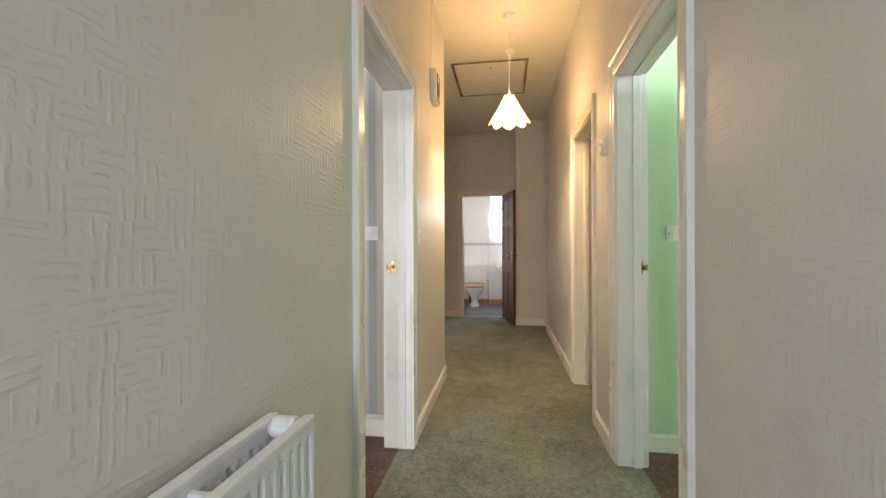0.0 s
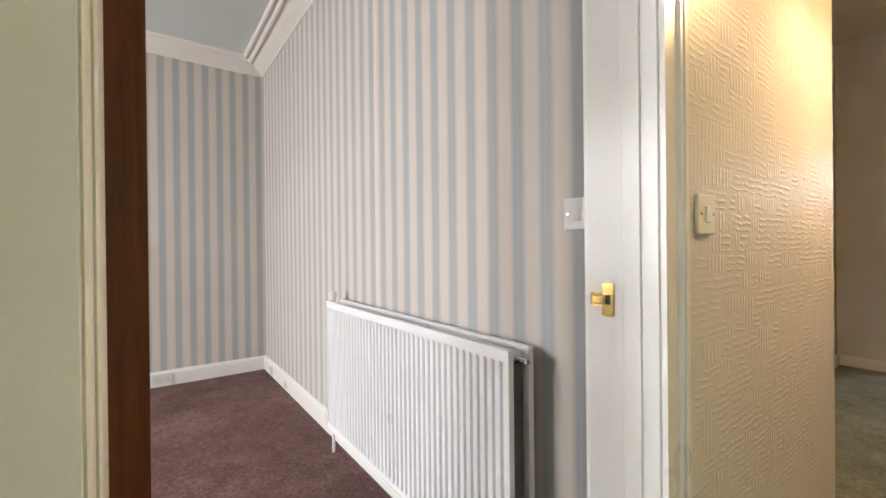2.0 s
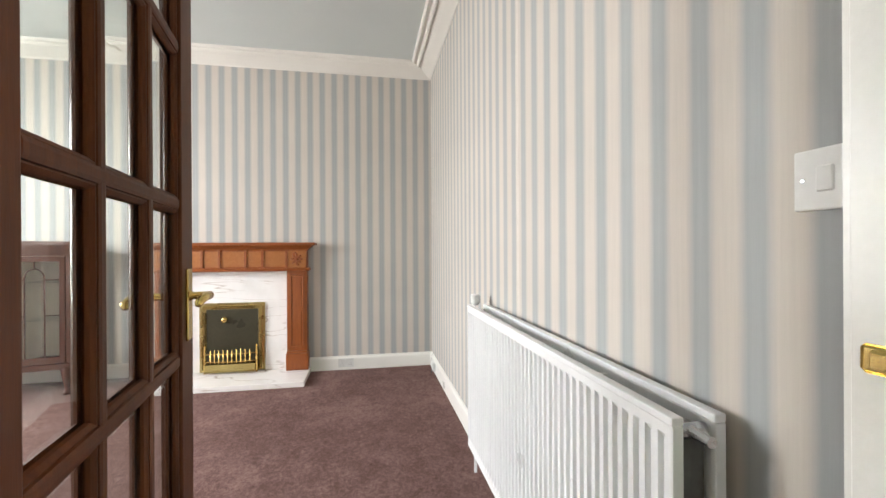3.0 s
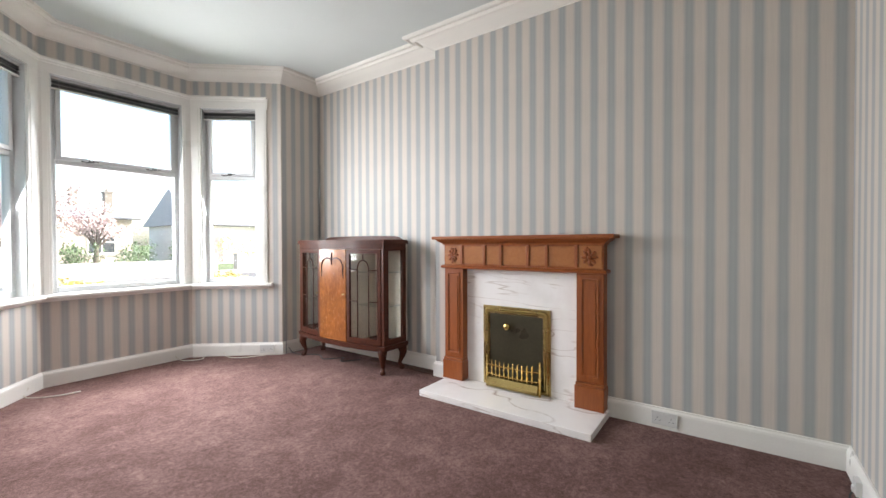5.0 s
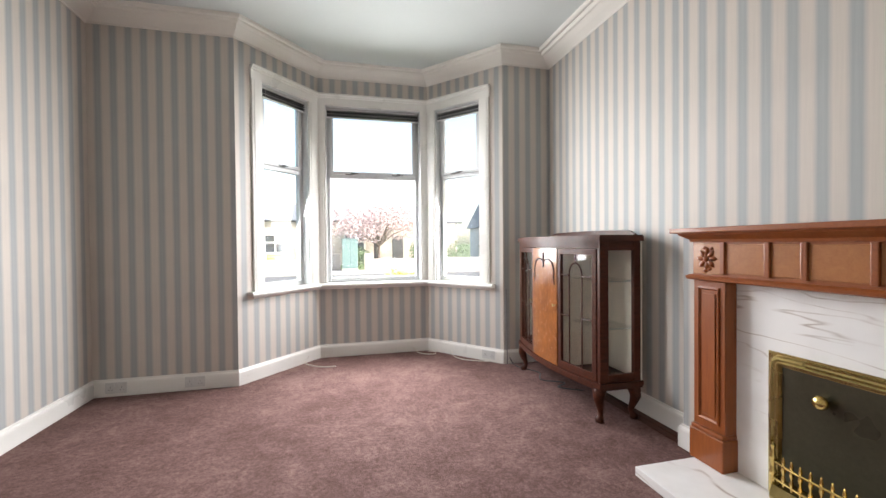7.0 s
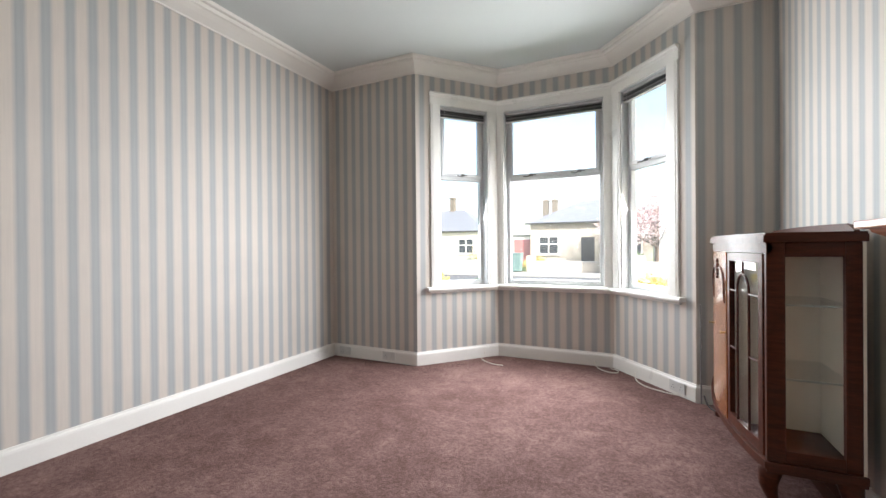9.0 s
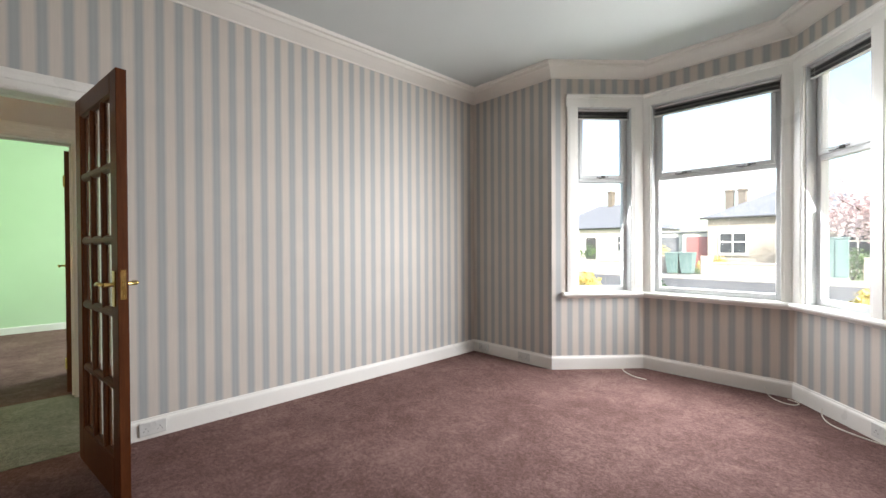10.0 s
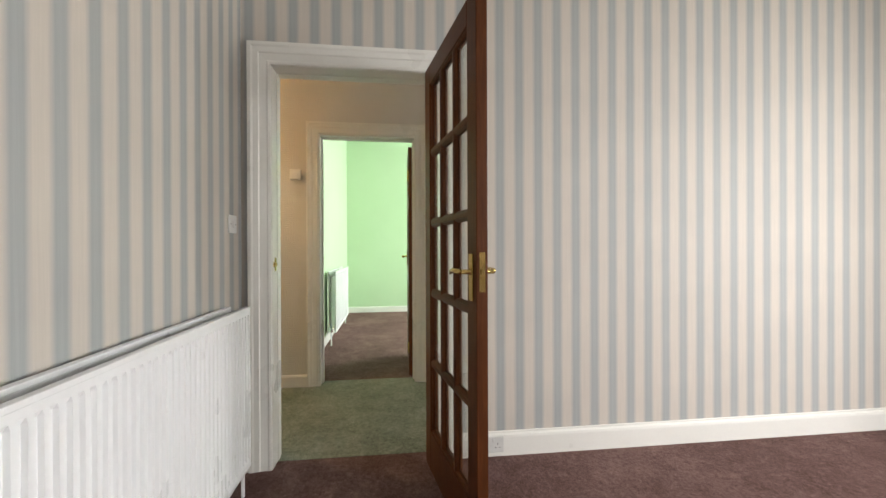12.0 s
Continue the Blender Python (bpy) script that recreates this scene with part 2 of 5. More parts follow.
FIREPLACE_WOOD = wood("orange_brown_pine", (0.205, 0.052, 0.012), (0.305, 0.088, 0.022), axis=(6, 6, 0.7), rough=0.4)
FIREPLACE_RAIL = wood("orange_brown_pine_rail", (0.205, 0.052, 0.012), (0.305, 0.088, 0.022), axis=(6, 0.7, 6), rough=0.4)
PANEL_WOOD = wood("honey_pine_panel", (0.295, 0.10, 0.024), (0.385, 0.148, 0.042), axis=(6, 0.7, 6), rough=0.4)
DOOR_WOOD = wood("red_brown_door_wood", (0.05, 0.014, 0.004), (0.115, 0.036, 0.011), axis=(7, 7, 0.5), rough=0.45, coat=0.03, spec=0.15)
# lighter copy of the door wood: the panel doors' lit look is in its colour
LIT_DOOR_WOOD = wood("lit_brown_door_wood", (0.085, 0.027, 0.011), (0.16, 0.056, 0.024), axis=(7, 7, 0.5), rough=0.4, coat=0.15)
CABINET_WOOD = wood("dark_mahogany", (0.026, 0.006, 0.0025), (0.095, 0.022, 0.008), axis=(6, 0.8, 6), rough=0.47, coat=0.09, spec=0.22)
SHELF_EDGE = plain("pale_green_glass_edge", (0.40, 0.43, 0.39), (0.50, 0.53, 0.48), 0.3, 20.0)
BURR = wood("burr_walnut_veneer", (0.15, 0.042, 0.009), (0.36, 0.125, 0.03), axis=(0.9, 0.9, 0.45), rough=0.25, coat=0.6, burr=1.6)
CABINET_LINING = plain("cream_cabinet_lining", (0.72, 0.66, 0.55), (0.79, 0.73, 0.62), 0.7, 5.0)
LIFTED_PAPER = plain("cream_paper_edge", (0.60, 0.555, 0.50), (0.67, 0.625, 0.57), 0.6, 8.0)
BARK = plain("tree_bark", (0.05, 0.035, 0.025), (0.12, 0.085, 0.06), 0.9, 6.0, relief=0.01, fine=20)
# pale scatter added to the panes draws glare over the view outside
VEILED_PANE = glass("veiled_window_glass", veil=0.0045)
PANE, BEVELLED = glass("cabinet_glass"), glass("bevelled_door_glass", (0.95, 0.97, 0.95))
BLIND = plain("grey_blind_slats", (0.07, 0.07, 0.072), (0.14, 0.14, 0.14), 0.35, 12.0)
# pale grey of the headrail, also a lit copy of the slat colour
RAIL_AND_LIT_SLAT = plain("pale_headrail_and_lit_slat", (0.42, 0.42, 0.42), (0.55, 0.55, 0.54), 0.35, 12.0)


# ---- building helpers ----
def mesh_ob(name, bm, material, parent=None, smooth=False):
    me = bpy.data.meshes.new(name)
    bmesh.ops.recalc_face_normals(bm, faces=bm.faces)
    if smooth:
        for f in bm.faces:
            f.smooth = True
    bm.to_mesh(me)
    bm.free()
    me.materials.append(material)
    ob = new(name, me)
    if parent:
        ob.parent = parent
    return ob


def part(name, bm, material, parent, label="", smooth=False):
    ob = mesh_ob(name, bm, material, parent, smooth)
    if label:
        tagged(ob, label)
    return ob


def thing(name, m, label, category, group="", kind=""):
    e = new(name)
    e.empty_display_size = 0.1
    e.matrix_world = m
    return tagged(e, label, category, group, kind)


def frame_at(p, d):
    """Local frame at p with x along the level direction d, y to its left, z up."""
    d = Vector((d[0], d[1], 0)).normalized()
    return Matrix(((d.x, -d.y, 0, p[0]), (d.y, d.x, 0, p[1]), (0, 0, 1, p[2] if len(p) > 2 else 0), (0, 0, 0, 1)))


def box(bm, a, b, bevel=0.0, seg=1):
    """A box from corner a to corner b, with rounded edges."""
    geo = bmesh.ops.create_cube(bm, size=1.0)
    vs = geo["verts"]
    for v in vs:
        v.co = Vector([a[i] + (v.co[i] + 0.5) * (b[i] - a[i]) for i in range(3)])
    if bevel:
        es = list({e for v in vs for e in v.link_edges})
        bmesh.ops.bevel(bm, geom=es, offset=bevel, segments=seg, affect="EDGES", profile=0.6)
    return bm


def boxm(a, b, bevel=0.0, seg=1):
    return box(bmesh.new(), a, b, bevel, seg)


def loft(bm, rings, closed_ring=True, cap=True):
    """Skin between rings of equal count."""
    made = [[bm.verts.new(p) for p in r] for r in rings]
    n = len(made[0])
    for r0, r1 in zip(made, made[1:]):
        for i in range(n if closed_ring else n - 1):
            j = (i + 1) % n
            bm.faces.new((r0[i], r0[j], r1[j], r1[i]))
    if cap and closed_ring:
        bm.faces.new(made[0][::-1])
        bm.faces.new(made[-1])
    return bm


def lathe(bm, profile, n=20, m=None):
    """profile: (radius, z) from the bottom up, about the local z axis."""
    m = m or Matrix()
    rings = [[m @ Vector((max(r, 1e-4) * math.cos(2 * math.pi * i / n), max(r, 1e-4) * math.sin(2 * math.pi * i / n), z)) for i in range(n)] for r, z in profile]
    return loft(bm, rings)


def tube(bm, pts, radius, n=8):
    """A round bar through points."""
    pts = [Vector(p) for p in pts]
    rings = []
    side = None
    for i, p in enumerate(pts):
        d = (pts[min(i + 1, len(pts) - 1)] - pts[max(i - 1, 0)]).normalized()
        if side is None:
            side = d.cross(Vector((0.31, 0.17, 0.93))).normalized()
        side = (side - d * side.dot(d)).normalized()
        up = d.cross(side)
        r = radius[i] if isinstance(radius, (list, tuple)) else radius
        rings.append([p + r * (math.cos(2 * math.pi * k / n) * side + math.sin(2 * math.pi * k / n) * up) for k in range(n)])
    return loft(bm, rings)


def moulding(path, profile, closed=False, m=None):
    """Sweeps profile points (inset to the left of the path, height) along a level path with mitred corners."""
    bm = bmesh.new()
    m = m or Matrix()
    pts = [Vector(p) for p in path]
    n = len(pts)
    rings = []
    for i, p in enumerate(pts):
        a = (p - pts[i - 1]) if (i > 0 or closed) else (pts[1] - p)
        b = (pts[(i + 1) % n] - p) if (i < n - 1 or closed) else a
        if i == 0 and not closed:
            a = b
        a, b = a.normalized(), b.normalized()
        na, nb = Vector((-a.y, a.x)), Vector((-b.y, b.x))
        mit = (na + nb).normalized()
        mit /= max(0.3, mit.dot(na))
        rings.append([m @ Vector((p.x + mit.x * o, p.y + mit.y * o, h)) for o, h in profile])
    if closed:
        rings.append(rings[0])
    loft(bm, rings, True, not closed)
    bmesh.ops.remove_doubles(bm, verts=bm.verts, dist=1e-5)
    return bm


def wall(name, p0, p1, thick, z0, z1, material, holes=(), label="", stripe=0.0, period=STRIPE):
    """A wall whose seen face runs from p0 to p1 with the room on the left; holes: (s0, s1, z0, z1); stripe: where a blue stripe is centred; period: stripe spacing."""
    d = Vector(p1) - Vector(p0)
    length = d.length
    ss = sorted({0.0, length, *(v for h in holes for v in h[:2])})
    zs = sorted({z0, z1, *(v for h in holes for v in h[2:])})
    def solid(i, k):
        if not (0 <= i < len(ss) - 1 and 0 <= k < len(zs) - 1):
            return False
        s, z = (ss[i] + ss[i + 1]) / 2, (zs[k] + zs[k + 1]) / 2
        return not any(h[0] < s < h[1] and h[2] < z < h[3] for h in holes)
    bm = bmesh.new()
    cache = {}
    def v(s, y, z):
        key = (round(s, 5), y, round(z, 5))
        if key not in cache:
            cache[key] = bm.verts.new((s, y, z))
        return cache[key]
    for i in range(len(ss) - 1):
        for k in range(len(zs) - 1):
            if not solid(i, k):
                continue
            a, b, c, e = ss[i], ss[i + 1], zs[k], zs[k + 1]
            bm.faces.new((v(a, 0, c), v(b, 0, c), v(b, 0, e), v(a, 0, e)))
            bm.faces.new((v(a, -thick, c), v(a, -thick, e), v(b, -thick, e), v(b, -thick, c)))
            for (di, dk, q, r) in ((-1, 0, (a, c), (a, e)), (1, 0, (b, c), (b, e)), (0, -1, (a, c), (b, c)), (0, 1, (a, e), (b, e))):
                if not solid(i + di, k + dk):
                    bm.faces.new((v(q[0], 0, q[1]), v(r[0], 0, r[1]), v(r[0], -thick, r[1]), v(q[0], -thick, q[1])))
    k = STRIPE / period
    shift = (0.49 * STRIPE - 50 - stripe * k - 0.002) % STRIPE
    bm.transform(Matrix.Translation((shift, 0, 0)) @ Matrix.Diagonal((k, 1, 1, 1)))
    ob = mesh_ob(name, bm, material)
    ob.matrix_world = frame_at(p0, d) @ Matrix.Diagonal((1 / k, 1, 1, 1)) @ Matrix.Translation((-shift, 0, 0))
    return tagged(ob, label, "wall", kind="structure")


def slab(name, pts, z0, z1, material, label, category):
    bm = bmesh.new()
    loft(bm, [[(x, y, z) for x, y in pts] for z in (z0, z1)])
    return tagged(mesh_ob(name, bm, material), label, category, kind="structure")


# ---- plan ----
XE, XW, YN, YS, ALCOVE, YA = -0.56, -4.30, 2.44, -1.95, -4.42, -0.19
BAY = [(-1.59, YS), (-2.195, -2.64), (-3.34, -2.64), (-3.93, YS)]
HW, HE, TOP, LTOP = -0.41, 0.72, 3.08, 2.955
DOOR_Y0, DOOR_Y1, DOOR_H = 1.463, 2.292, 2.08
LOUNGE = [(XE, YN), (XW, YN), (XW, YA), (ALCOVE, YA), (ALCOVE, YS), BAY[3], BAY[2], BAY[1], BAY[0], (XE, YS)]

# ---- lounge walls ----
wall("wall_lounge_north", (XE, YN), (XW, YN), 0.12, 0, TOP, STRIPES, label="north wall papered in blue and cream stripes", stripe=0.915, period=0.1125)
wall("wall_lounge_west", (XW, YN), (XW, YA), 0.12, 0, TOP, STRIPES, label="chimney breast wall papered in blue and cream stripes", stripe=1.276, period=0.1117)
wall("wall_lounge_alcove", (ALCOVE, YA), (ALCOVE, YS), 0.15, 0, TOP, STRIPES, label="striped papered alcove wall behind the cabinet", stripe=0.746, period=0.1129)
wall("wall_lounge_south_west", (ALCOVE, YS), BAY[3], 0.2, 0, TOP, STRIPES, label="striped wall beside the bay window")
wall("wall_lounge_south_east", BAY[0], (XE, YS), 0.2, 0, TOP, STRIPES, label="striped wall beside the bay window", stripe=0.54, period=0.1045)
WIN = {"west": (BAY[3], BAY[2], 0.25, 0.80), "front": (BAY[2], BAY[1], 0.08, 1.065), "east": (BAY[1], BAY[0], 0.12, 0.66)}
SILL, HEAD = 0.76, 2.58
for key, (p, q, s0, s1) in WIN.items():
    wall("wall_bay_" + key, p, q, 0.16, 0, TOP, STRIPES, [(s0, s1, SILL, HEAD)], "striped bay wall with a window opening", stripe=0.526 if key == "front" else 0.06, period=0.1165 if key == "front" else STRIPE)
wall("wall_lounge_east", (XE, YS), (XE, YN), 0.07, 0, TOP, STRIPES, [(DOOR_Y0 - YS, DOOR_Y1 - YS, 0, DOOR_H)], "east wall papered in blue and cream stripes with a doorway", stripe=2.270, period=0.1095)

# ---- hall walls ----
SOUTH = -1.6
wall("wall_hall_west", (HW, 3.65), (HW, SOUTH), HW - XE - 0.072, 0, TOP, EMBOSSED, [(3.65 - DOOR_Y1, 3.65 - DOOR_Y0, 0, DOOR_H)], "cream painted embossed paper wall with a doorway")
GD0, GD1, RD0, RD1 = 1.48, 2.28, 2.86, 3.60
wall("wall_hall_east", (HE, SOUTH), (HE, 6.248), 0.14, 0, TOP, EMBOSSED, [(GD0 - SOUTH, GD1 - SOUTH, 0, 2.085), (RD0 - SOUTH, RD1 - SOUTH, 0, 2.085), (5.88 - SOUTH, 6.23 - SOUTH, 0, 2.13)], "cream painted embossed paper wall with two doorways and a low opening")
wall("wall_hall_south", (HW, SOUTH), (HE, SOUTH), 0.12, 0, TOP, EMBOSSED, [(0.06, 0.66, 0.8, 2.0)], "plain cream end wall of the hall with a window opening")
wall("wall_hall_corner", (-0.98, 3.65), (HW - 0.08, 3.65), 0.1, 0, TOP, EMBOSSED, label="cream wall turning the hall corner")
wall("wall_hall_far_west", (-0.98, 6.9), (-0.98, 3.65), 0.12, 0, TOP, EMBOSSED, label="cream wall at the wide end of the hall")
BD0, BD1 = -0.585, 0.12
wall("wall_hall_north", (0.30, 6.9), (-0.98, 6.9), 0.12, 0, TOP, EMBOSSED, [(0.30 - BD1, 0.30 - BD0, 0, 2.07)], "cream end wall with the bathroom doorway")
wall("wall_hall_return", (0.30, 6.352), (0.30, 6.9), 0.1, 0, TOP, EMBOSSED, label="short cream return wall beside the bathroom")
wall("wall_hall_niche", (1.0, 6.25), (0.30, 6.25), 0.1, 0, TOP, EMBOSSED, label="cream wall at the end of the hall")
wall("wall_hall_gap", (HE + 0.143, 5.75), (HE + 0.143, 6.249), 0.1, 0, TOP, EMBOSSED, label="cream wall in the narrow gap")

# ---- floors and ceilings ----
slab("floor", [(-1.2, SOUTH - 0.1), (1.2, SOUTH - 0.1), (1.2, 9), (-1.2, 9)], -0.2, -0.02, GREEN_CARPET, "sub-floor under the hall", "floor")
slab("floor_hall", [(-0.48, SOUTH), (0.84, SOUTH), (0.84, 6.25), (0.84, 6.96), (-0.98, 6.96), (-0.98, 3.55), (-0.48, 3.55)], -0.02, 0.002, GREEN_CARPET, "worn moss green carpet of the hall", "floor")
slab("floor_lounge", [(-0.482, YS - 0.05), (-0.482, YN + 0.05), (ALCOVE - 0.1, YN + 0.05), (ALCOVE - 0.1, YS - 0.05), (-4.0, YS - 0.05), (-3.34, -2.7), (-2.19, -2.7), (-1.55, YS - 0.05)], -0.02, 0.0, BROWN_CARPET, "worn purple brown carpet of the lounge", "floor")
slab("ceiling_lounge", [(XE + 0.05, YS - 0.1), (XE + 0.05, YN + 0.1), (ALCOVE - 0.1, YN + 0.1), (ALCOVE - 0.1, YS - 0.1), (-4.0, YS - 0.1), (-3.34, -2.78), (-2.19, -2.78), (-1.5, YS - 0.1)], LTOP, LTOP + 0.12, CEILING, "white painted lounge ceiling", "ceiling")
slab("ceiling_hall", [(-1.1, SOUTH - 0.1), (1.1, SOUTH - 0.1), (1.1, 7.02), (-1.1, 7.02)], TOP + 0.002, TOP + 0.12, CREAM_CEILING, "cream painted hall ceiling", "ceiling")

# ---- green room ----
GX = 4.62
wall("wall_green_north", (GX, 2.47), (HE + 0.14, 2.47), 0.1, 0, TOP, GREEN_PAINT, label="pale green painted wall")
wall("wall_green_east", (GX, -2.0), (GX, 2.47), 0.1, 0, TOP, GREEN_PAINT, label="pale green painted wall")
wall("wall_green_south", (HE + 0.14, -2.0), (GX, -2.0), 0.2, 0, TOP, GREEN_PAINT, [(1.0, 3.0, 0.75, 2.5)], "pale green wall with a window opening")
wall("wall_green_west", (HE + 0.142, 2.47), (HE + 0.142, -2.0), 0.0015, 0, TOP, GREEN_PAINT, [(2.47 - GD1, 2.47 - GD0, 0, 2.085)], "pale green painted wall with a doorway")
slab("floor_green_room", [(HE + 0.122, -2.1), (GX + 0.05, -2.1), (GX + 0.05, 2.52), (HE + 0.122, 2.52)], -0.02, 0.0, BROWN_CARPET, "purple brown carpet of the green room", "floor")
slab("ceiling_green_room", [(HE + 0.12, -2.2), (GX + 0.1, -2.2), (GX + 0.1, 2.56), (HE + 0.12, 2.56)], TOP, TOP + 0.12, CEILING, "white ceiling of the green room", "ceiling")

# ---- mouldings ----
SKIRT = [(0, 0), (0.02, 0), (0.02, 0.10), (0.017, 0.112), (0.010, 0.120), (0.008, 0.130), (0, 0.130)]
LOW_SKIRT = [(0, 0), (0.018, 0), (0.018, 0.085), (0.010, 0.10), (0, 0.10)]
CORNICE = [(o, LTOP + h) for o, h in ((0, -0.100), (0.010, -0.100), (0.013, -0.090), (0.022, -0.086), (0.045, -0.076), (0.075, -0.062), (0.105, -0.044), (0.128, -0.026), (0.130, -0.040), (0.138, -0.046), (0.150, -0.042), (0.158, -0.030), (0.160, -0.018), (0.178, -0.018), (0.180, -0.026), (0.190, -0.030), (0.202, -0.024), (0.206, -0.001), (0, -0.001))]


def trim(name, path, profile, label, closed=False, material=GLOSS_WHITE):
    return tagged(mesh_ob(name, moulding(path, profile, closed), material), label, "trim", kind="structure")


trim("cornice", LOUNGE, CORNICE, "white moulded plaster cornice round the lounge", True, CORNICE_PAINT)
trim("baseboard", [(XE, DOOR_Y1 + 0.12), *LOUNGE, (XE, DOOR_Y0 - 0.12)], SKIRT, "white gloss moulded skirting round the lounge")
trim("baseboard_hall_west", [(HW, 3.65 + 0.0), (HW, DOOR_Y1 + 0.095)], LOW_SKIRT, "cream gloss skirting of the hall")
trim("baseboard_hall_west_near", [(HW, DOOR_Y0 - 0.095), (HW, SOUTH), (HE, SOUTH), (HE, GD0 - 0.095)], LOW_SKIRT, "cream gloss skirting of the hall")
trim("baseboard_hall_east", [(HE, GD1 + 0.095), (HE, RD0 - 0.09)], LOW_SKIRT, "cream gloss skirting of the hall")
trim("baseboard_hall_east_far", [(HE, RD1 + 0.09), (HE, 5.88)], LOW_SKIRT, "cream gloss skirting of the hall")
trim("baseboard_hall_end", [(BD0 - 0.07, 6.9), (-0.98, 6.9), (-0.98, 3.65), (HW, 3.65)], LOW_SKIRT, "cream gloss skirting of the hall")
trim("baseboard_hall_niche", [(HE + 0.14, 6.25), (0.30, 6.25), (0.30, 6.9), (BD1 + 0.07, 6.9)], LOW_SKIRT, "cream gloss skirting of the hall")
trim("baseboard_green_room", [(GX, -2.0), (GX, 2.47), (HE + 0.145, 2.47), (HE + 0.145, GD1 + 0.02)], LOW_SKIRT, "white gloss skirting of the green room")

FLAT_ARCH = [(0, 0), (0, 0.016), (0.046, 0.016), (0.050, 0.022), (0.059, 0.022), (0.062, 0.017), (0.065, 0.024), (0.078, 0.024), (0.082, 0.018), (0.082, 0)]
ARCH = [(0, 0), (0, 0.018), (0.012, 0.022), (0.02, 0.018), (0.055, 0.02), (0.06, 0.028), (0.085, 0.03), (0.095, 0.036), (0.112, 0.034), (0.115, 0.0)]


def doorway(name, p0, p1, height, depth, label, back=True, scale=1.0, stops=True, rear_profile=None, lining=0.012, paint=GLOSS_WHITE):
    """Lining and architraves of a doorway whose opening runs from p0 to p1 with the room on the left; depth: wall thickness."""
    d = Vector(p1) - Vector(p0)
    w = d.length
    e = thing(name, frame_at(p0, d), label, "door frame", kind="structure")
    prof = [(o * scale, h * 0.65) for o, h in ARCH]
    up = Matrix(((1, 0, 0, 0), (0, 0, 1, 0), (0, 1, 0, 0), (0, 0, 0, 1)))
    part("architrave", moulding([(0, 0), (0, height), (w, height), (w, 0)], prof, m=up), paint, e)
    if back:
        flip = Matrix(((1, 0, 0, 0), (0, 0, -1, -depth), (0, 1, 0, 0), (0, 0, 0, 1)))
        rear = rear_profile or [(o * scale, h * 0.8) for o, h in ARCH]
        part("architrave", moulding([(0, 0), (0, height), (w, height), (w, 0)], rear, m=flip), paint, e)
    t = lining
    for a, b in (((0, -depth - 0.004, 0), (t, 0.004, height - t)), ((w - t, -depth - 0.004, 0), (w, 0.004, height - t)), ((0, -depth - 0.004, height - t), (w, 0.004, height))):
        part("lining_board", boxm(a, b, 0.002), paint, e)
    if stops:
        y0, y1 = -depth * 0.5 - 0.045, -depth * 0.5 - 0.005
        for a, b in (((t, y0, 0), (t + lining, y1, height - t)), ((w - t - lining, y0, 0), (w - t, y1, height - t)), ((t, y0, height - t - lining), (w - t, y1, height - t))):
            part("door_stop", boxm(a, b, 0.002), paint, e)
    return e


doorway("door_frame_lounge", (XE, DOOR_Y0), (XE, DOOR_Y1), DOOR_H, HW - XE, "white gloss moulded door frame of the lounge", rear_profile=FLAT_ARCH, lining=0.004)
doorway("door_frame_green_room", (HE, GD0), (HE, GD1), 2.085, 0.142, "white gloss moulded door frame of the green room", scale=0.85)
doorway("door_frame_side_room", (HE, RD0), (HE, RD1), 2.085, 0.14, "cream gloss moulded door frame of the side room", back=False, scale=0.75, paint=CREAM_GLOSS)
doorway("door_frame_bathroom", (BD1, 6.9), (BD0, 6.9), 2.07, 0.12, "cream gloss door frame of the bathroom", scale=0.6, paint=CREAM_GLOSS)


